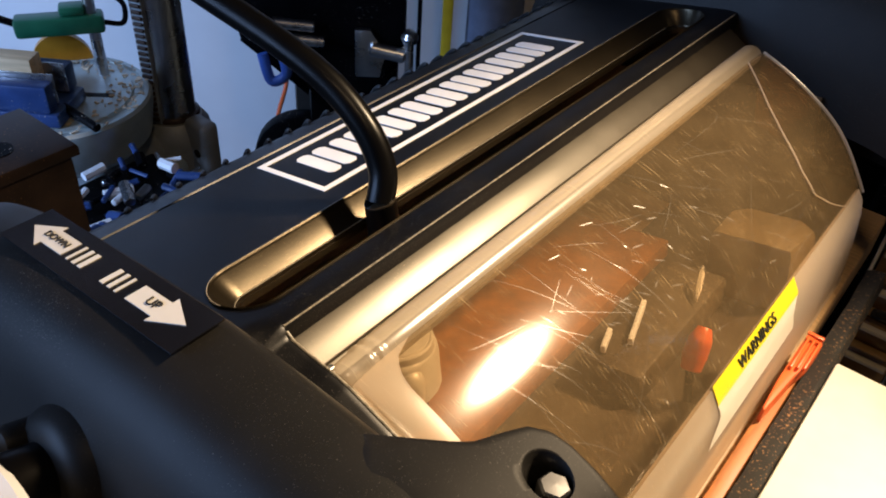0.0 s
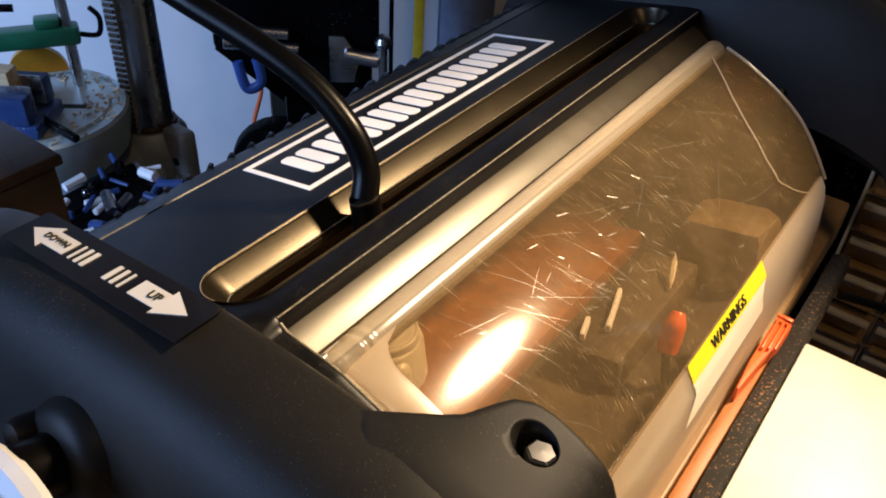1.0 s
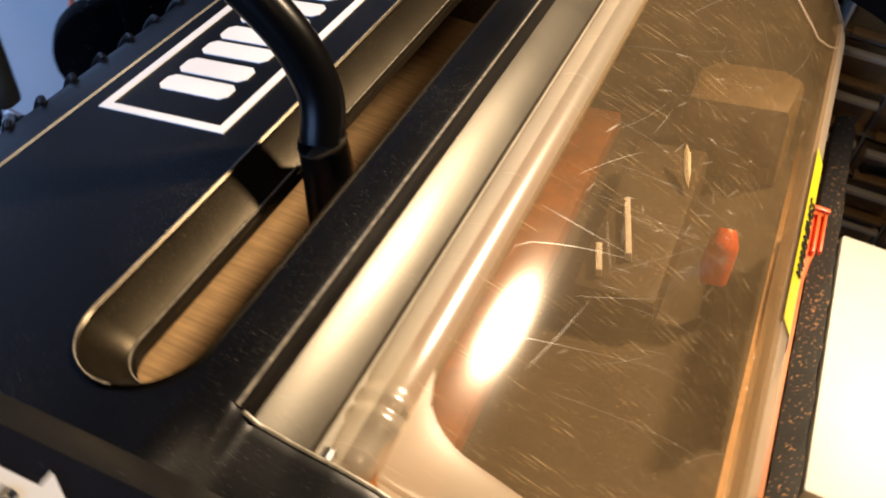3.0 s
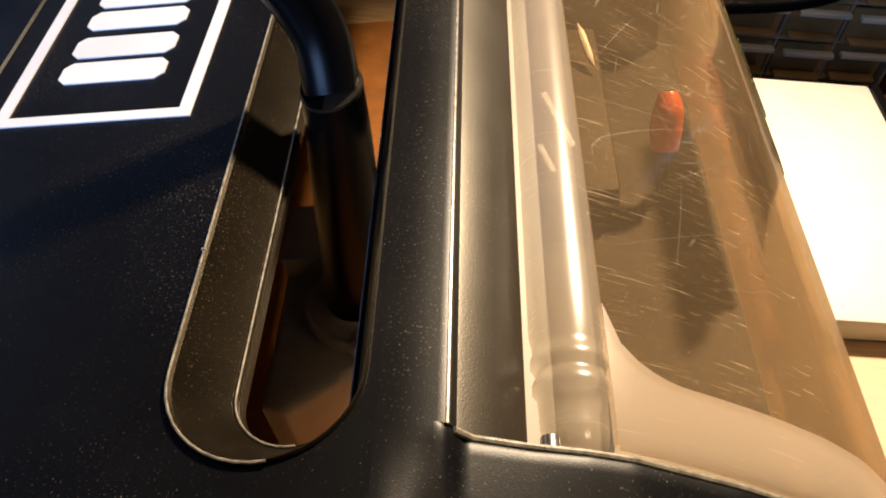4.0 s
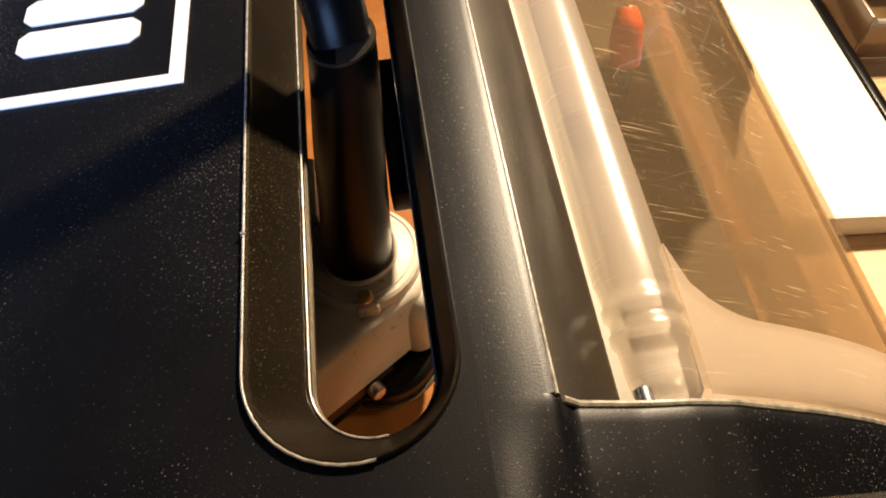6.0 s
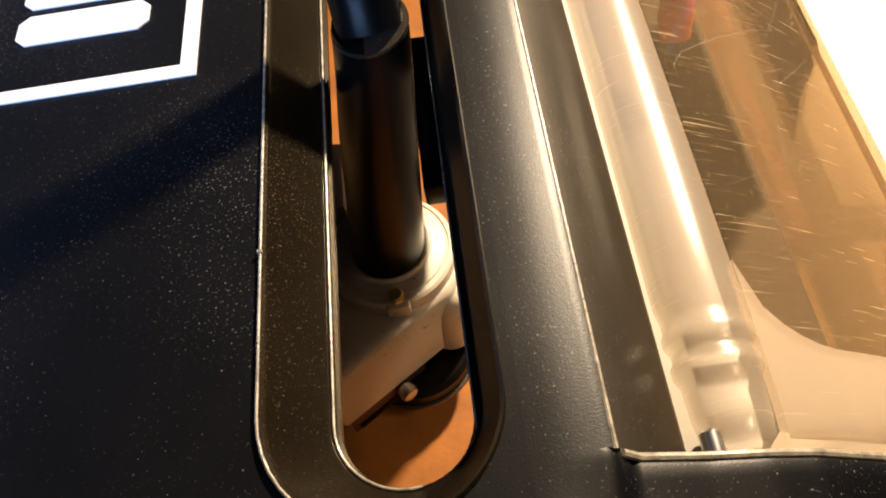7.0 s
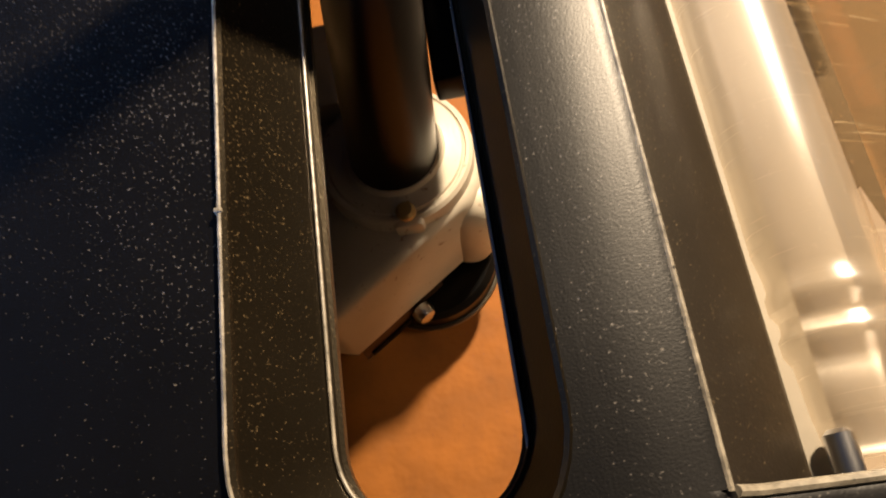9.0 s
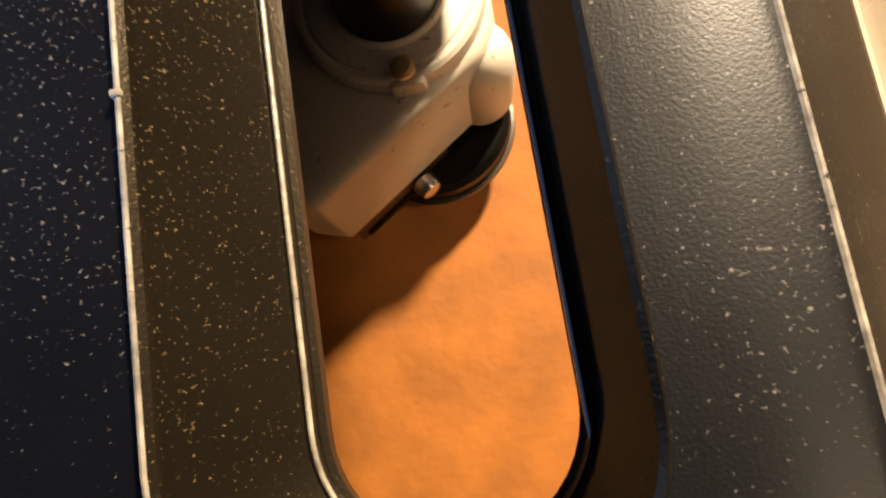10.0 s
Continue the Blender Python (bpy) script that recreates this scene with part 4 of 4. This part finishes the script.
for nm, b in (("front", (-0.05, 0.05, -0.028, -0.026, 0.001, 0.026)), ("back", (-0.05, 0.05, 0.028, 0.030, 0.001, 0.030)), ("side", (-0.05, -0.048, -0.0255, 0.0275, 0.001, 0.028)), ("side", (0.048, 0.05, -0.0255, 0.0275, 0.001, 0.028)), ("base", (-0.0475, 0.0475, -0.0255, 0.0275, 0.0, 0.002))):
    part(nm, box(*b, 0.0006), DRAWER, bin_)
part("rim", tube([(-0.05, -0.029, 0.027), (0.05, -0.029, 0.027)], 0.0022, 10), CABINET, bin_)

# unseen fixture, added to go with the drawers' fill light
bulb = thing("fill_lamp", pose(0.75, -0.45, 2.45), "unseen round white ceiling lamp, added with the fill light", "lamp")
part("rose", lathe([(0.02, -0.06), (0.10, -0.055), (0.12, -0.02), (0.12, 0.0)], 32), SHEET, bulb)

# ---- drill press behind, on the daylight side ----
CX, CY = -0.50, 0.24
press = thing("drill_press", pose(CX, CY, 0), "grey drill press with a round table and toothed column", "drill press")
part("base", box(-0.15, 0.15, -0.22, 0.14, 0.0, 0.06, 0.01), GREY_IRON, press)
part("column", rod((0, 0, 0.05), (0, 0, 1.55), 0.0265, 40), STEEL, press, "steel column")
RK = Matrix.Rotation(radians(20), 4, "Z")
bm = box(-0.0065, 0.0065, -0.0320, -0.0255, 0.715, 1.5, 0.001)
bm.transform(RK)
part("rack_strip", bm, GREY_IRON, press)
tooth = None
for k in range(90):
    if tooth is None:
        bm = box(-0.0055, 0.0055, -0.0350, -0.0318, 0, 0.0034, 0.0005)
        bm.transform(RK)
        t_ob = part("tooth", bm, BROWN_IRON, press)
        tooth = t_ob.data
    else:
        t_ob = new("tooth", tooth)
        t_ob.parent = press
    t_ob.location = (0, 0, 0.72 + k * 0.0066)
part("collar", lathe([(0.034, 0), (0.042, 0.006), (0.044, 0.055), (0.040, 0.078), (0.033, 0.088), (0.0285, 0.089)], 40, pose(0, 0, 0.625)), GREY_IRON, press, "cast iron table clamp")
part("rust_ring", lathe([(0.0282, 0), (0.031, 0.001), (0.030, 0.004), (0.0272, 0.0045)], 40, pose(0, 0, 0.7142)), BROWN_IRON, press)
part("ear", box(0.030, 0.066, -0.010, 0.014, 0.640, 0.722, 0.007, 3), GREY_IRON, press)
part("ear_hole", rod((0.052, -0.0112, 0.685), (0.052, -0.0102, 0.685), 0.005, 16), DARK, press)
part("lock_boss", rod((0.030, -0.028, 0.668), (0.066, -0.062, 0.664), 0.0150, 24, 0.003), TABLE_IRON, press)
part("lock_collar", rod((0.066, -0.062, 0.664), (0.078, -0.073, 0.662), 0.0125, 24, 0.002), DARK, press)
part("lock_bolt", rod((0.078, -0.073, 0.662), (0.088, -0.083, 0.661), 0.0060, 6, 0.001), STEEL, press)
part("table_arm", tube([(-0.01, -0.03, 0.670), (-0.015, -0.07, 0.680), (-0.02, -0.11, 0.700)], [0.038, 0.046, 0.056], 24), GREY_IRON, press)
TX, TY, TZ = -0.030, -0.115, 0.770
part("round_table", lathe([(0.03, -0.062), (0.075, -0.060), (0.090, -0.046), (0.0955, -0.016), (0.0960, -0.003), (0.0930, 0.0), (0.0885, 0.0), (0.0870, -0.0030), (0.0780, -0.0034), (0.0765, 0.0), (0.0, 0.0)], 56, pose(TX, TY, TZ)), TABLE_IRON, press, "round iron table with a groove and shavings")
part("table_slot", box(-0.004, 0.004, -0.06, 0.06, -0.0006, 0.0004), DARK, press).matrix_local = pose(TX, TY, TZ, 0, 0, -50)

vise = thing("drill_vise", pose(CX - 0.015, CY - 0.155, TZ, 0, 0, 35), "blue drill press vise gripping a wooden block", "vise")
part("bed", box(-0.060, 0.048, -0.030, 0.034, 0.001, 0.016, 0.003), BLUE_IRON, vise)
part("jaw", box(-0.055, 0.042, 0.014, 0.034, 0.0165, 0.045, 0.003), BLUE_IRON, vise)
part("jaw", box(-0.055, 0.042, -0.030, -0.012, 0.0165, 0.045, 0.003), BLUE_IRON, vise)
part("jaw_plate", box(-0.055, 0.042, 0.0120, 0.0138, 0.020, 0.050, 0.0004), STEEL, vise)
part("jaw_plate", box(-0.055, 0.042, -0.0118, -0.0100, 0.020, 0.050, 0.0004), STEEL, vise)
part("handle", rod((0.042, -0.004, 0.012), (0.085, -0.030, 0.006), 0.0045, 12, 0.001), DARK, vise)
blockw = part("wood_block", box(-0.045, 0.022, -0.0098, 0.0118, 0.017, 0.062, 0.001), PINE)
blockw.matrix_world = pose(CX - 0.015, CY - 0.155, TZ, 0, 0, 35)
tagged(blockw, "pale pine block held in the vise", "wood block")
gclamp = thing("green_clamp", pose(CX - 0.035, CY - 0.055, TZ, 0, 0, 58), "green hold-down clamp with an amber guard", "clamp")
part("post", rod((0, 0, 0), (0, 0, 0.20), 0.0060, 16), STEEL, gclamp)
part("arm", box(-0.075, 0.012, -0.012, 0.012, 0.050, 0.070, 0.004), GREEN, gclamp)
part("lug", box(-0.030, -0.005, -0.010, 0.010, 0.0705, 0.080, 0.003), GREEN, gclamp)
part("guard", plate(circle(0, 0, 0.030, 20, 0, 180), -0.004, 0.004, pose(-0.038, 0.018, 0.012, 90, 0, 0)), AMBER, gclamp)
part("grip", tube([(-0.075, 0, 0.064), (-0.098, 0, 0.078), (-0.088, 0, 0.094), (-0.045, 0, 0.092)], 0.004, 10), DARK, gclamp)
part("hook", tube([(0.012, 0, 0.058), (0.030, 0.0, 0.056), (0.034, 0, 0.074), (0.026, 0, 0.086)], 0.0028, 10), DARK, gclamp)
bm = bmesh.new()
for k in range(290):
    a, r = rng.uniform(0, 6.283), 0.092 * math.sqrt(rng.uniform(0.3, 1))
    m = Matrix.Translation((CX + TX + r * math.cos(a), CY + TY + r * math.sin(a), TZ + 0.001)) @ Matrix.Rotation(rng.uniform(0, 6.28), 4, "Z") @ Matrix.Rotation(rng.uniform(-0.4, 0.4), 4, "X")
    r0 = bmesh.ops.create_cube(bm, size=1.0)
    sz = rng.uniform(0.002, 0.006)
    for v in r0["verts"]:
        v.co = m @ Vector((v.co.x * sz, v.co.y * sz * 0.5, v.co.z * 0.0012))
tagged(part("shavings", bm, CHIPS, None, smooth=False), "pale wood shavings lying on the round table", "shavings", kind="stuff")

# rusty iron bracket, tray of tools
iron = thing("iron_bracket", pose(-0.285, -0.015, 0.0), "rusty iron angle bracket with a slotted top", "bracket")
part("post", box(-0.040, 0.020, -0.045, 0.018, 0.0, 0.864, 0.004), BROWN_IRON, iron)
part("web", box(0.0202, 0.050, -0.010, -0.004, 0.70, 0.80, 0.002), BROWN_IRON, iron)
part("top", plate([(-0.055, -0.060), (0.022, -0.060), (0.022, 0.022), (-0.055, 0.022)], 0.8645, 0.874, bevel=0.003), BROWN_IRON, iron)
part("slot", plate(circle(-0.008, -0.022, 0.011, 20), 0.8742, 0.8746), DARK, iron, smooth=False)
tray = thing("tool_tray", pose(-0.35, 0.075, 0.0), "dark tray of loose blue and steel tool bits", "tool tray")
part("tray", box(-0.075, 0.075, -0.085, 0.085, 0.715, 0.728, 0.003), DARK, tray)
part("stand", box(-0.06, 0.06, -0.07, 0.07, 0.0, 0.7145), DARK, tray)
for k in range(60):
    x, y = rng.uniform(-0.065, 0.065), rng.uniform(-0.075, 0.075)
    a = rng.uniform(0, 3.14)
    l = rng.uniform(0.012, 0.03)
    z = 0.733 + rng.uniform(0, 0.016)
    part("bit", rod((x, y, z), (x + l * math.cos(a), y + l * math.sin(a), z + rng.uniform(-0.003, 0.006)), rng.uniform(0.002, 0.006), 8, 0.0006), (BLUE_IRON, STEEL, DARK, BLUE_IRON, SHEET)[k % 5], tray)

# white sheet, black machine, pale door and yellow strip further back
panel = part("white_sheet", box(-0.55, 0.135, -0.006, 0.006, 0.0, 1.5, 0.003), SHEET)
panel.matrix_world = pose(-0.800, 0.520, 0, 0, 0, 40)
tagged(panel, "tall plain white board leaning behind the drill press", "board")
chair = part("chair_back", plate(circle(0, 0, 0.075, 36), -0.012, 0.012, pose(0, 0, 0.535, 90, 0, 0), bevel=0.006), DARK)
chair.matrix_world = pose(-0.530, 0.470, 0, 0, 0, 40)
part("post", rod((0, 0, 0.0), (0, 0, 0.465), 0.012, 14), DARK, chair)
tagged(chair, "round black chair back behind the machine", "chair")
cord = part("extension_cord", tube([(-0.690, 0.585, 0.62), (-0.685, 0.575, 0.56), (-0.672, 0.535, 0.49), (-0.665, 0.525, 0.30), (-0.66, 0.52, 0.02)], 0.0035, 10), ORANGE)
tagged(cord, "thin orange-red cord hanging down", "cord")
frame_v = thing("black_tool_frame", pose(-0.48, 0.50, 0, 0, 0, 40), "black steel machine frame with bright rods and a hand screw", "machine")
part("body", box(-0.045, 0.075, -0.02, 0.10, 0.0, 0.735, 0.006), DARK, frame_v)
part("head", box(-0.13, 0.085, -0.04, 0.10, 0.7355, 0.93, 0.008), DARK, frame_v)
part("brace", plate([(-0.13, 0.0), (-0.045, -0.075), (-0.045, 0.0)], -0.04, 0.03, pose(0, 0, 0.735, 90, 0, 0)), DARK, frame_v)
for dz, dx in ((0.775, 0.0), (0.755, 0.012)):
    part("rod", rod((-0.125 + dx, -0.055, dz), (-0.03 + dx, -0.055, dz - 0.006), 0.0070, 16, 0.001), STEEL, frame_v)
part("tie", tube([(-0.10, -0.045, 0.725), (-0.09, -0.05, 0.69), (-0.07, -0.05, 0.70), (-0.075, -0.045, 0.73)], 0.007, 12), mat("blue_tie", (0.05, 0.14, 0.55), 0.4), frame_v, "bright blue tie")
part("bracket", plate([(0.02, -0.035), (0.052, -0.035), (0.060, 0.0), (0.040, 0.030), (0.02, 0.030)], -0.004, 0.004, pose(0.0, -0.046, 0.735, 90, 0, 0), bevel=0.002), STEEL, frame_v)
part("screw", rod((0.04, -0.052, 0.742), (0.085, -0.056, 0.735), 0.0095, 16, 0.002), STEEL, frame_v)
part("tee_bar", rod((0.090, -0.058, 0.690), (0.090, -0.058, 0.755), 0.0055, 14, 0.002), STEEL, frame_v)
part("ball", lathe([(0.003, -0.011), (0.009, -0.007), (0.0115, 0), (0.009, 0.007), (0.003, 0.011)], 20, pose(0.090, -0.058, 0.762)), STEEL, frame_v)
back = part("grey_door", box(-0.16, 0.16, 0.0, 0.02, 0.0, 1.6, 0.003), SHEET)
back.matrix_world = pose(-0.610, 0.960, 0, 0, 0, 40)
tagged(back, "pale grey cabinet door further back", "cabinet door")
barrel = part("blue_barrel", lathe([(0.045, 0), (0.05, 0.01), (0.05, 0.78), (0.045, 0.80)], 32), mat("blue_grey_paint", (0.22, 0.28, 0.42), 0.5, grain=0.15))
barrel.matrix_world = pose(-0.525, 0.93, 0)
tagged(barrel, "blue-grey metal drum beside the door", "drum")
strip = part("yellow_strip", box(-0.009, 0.009, -0.004, 0.004, 0.0, 1.4, 0.001), YELLOW_TAPE)
strip.matrix_world = pose(-0.570, 0.850, 0, 0, 0, 40)
tagged(strip, "upright yellow strip by the grey door", "strip")
edge = part("black_edging", box(-0.004, 0.004, -0.004, 0.004, 0.0, 1.4, 0.001), DARK)
edge.matrix_world = pose(-0.640, 0.860, 0, 0, 0, 40)
tagged(edge, "thin black upright edging on the door", "edging")
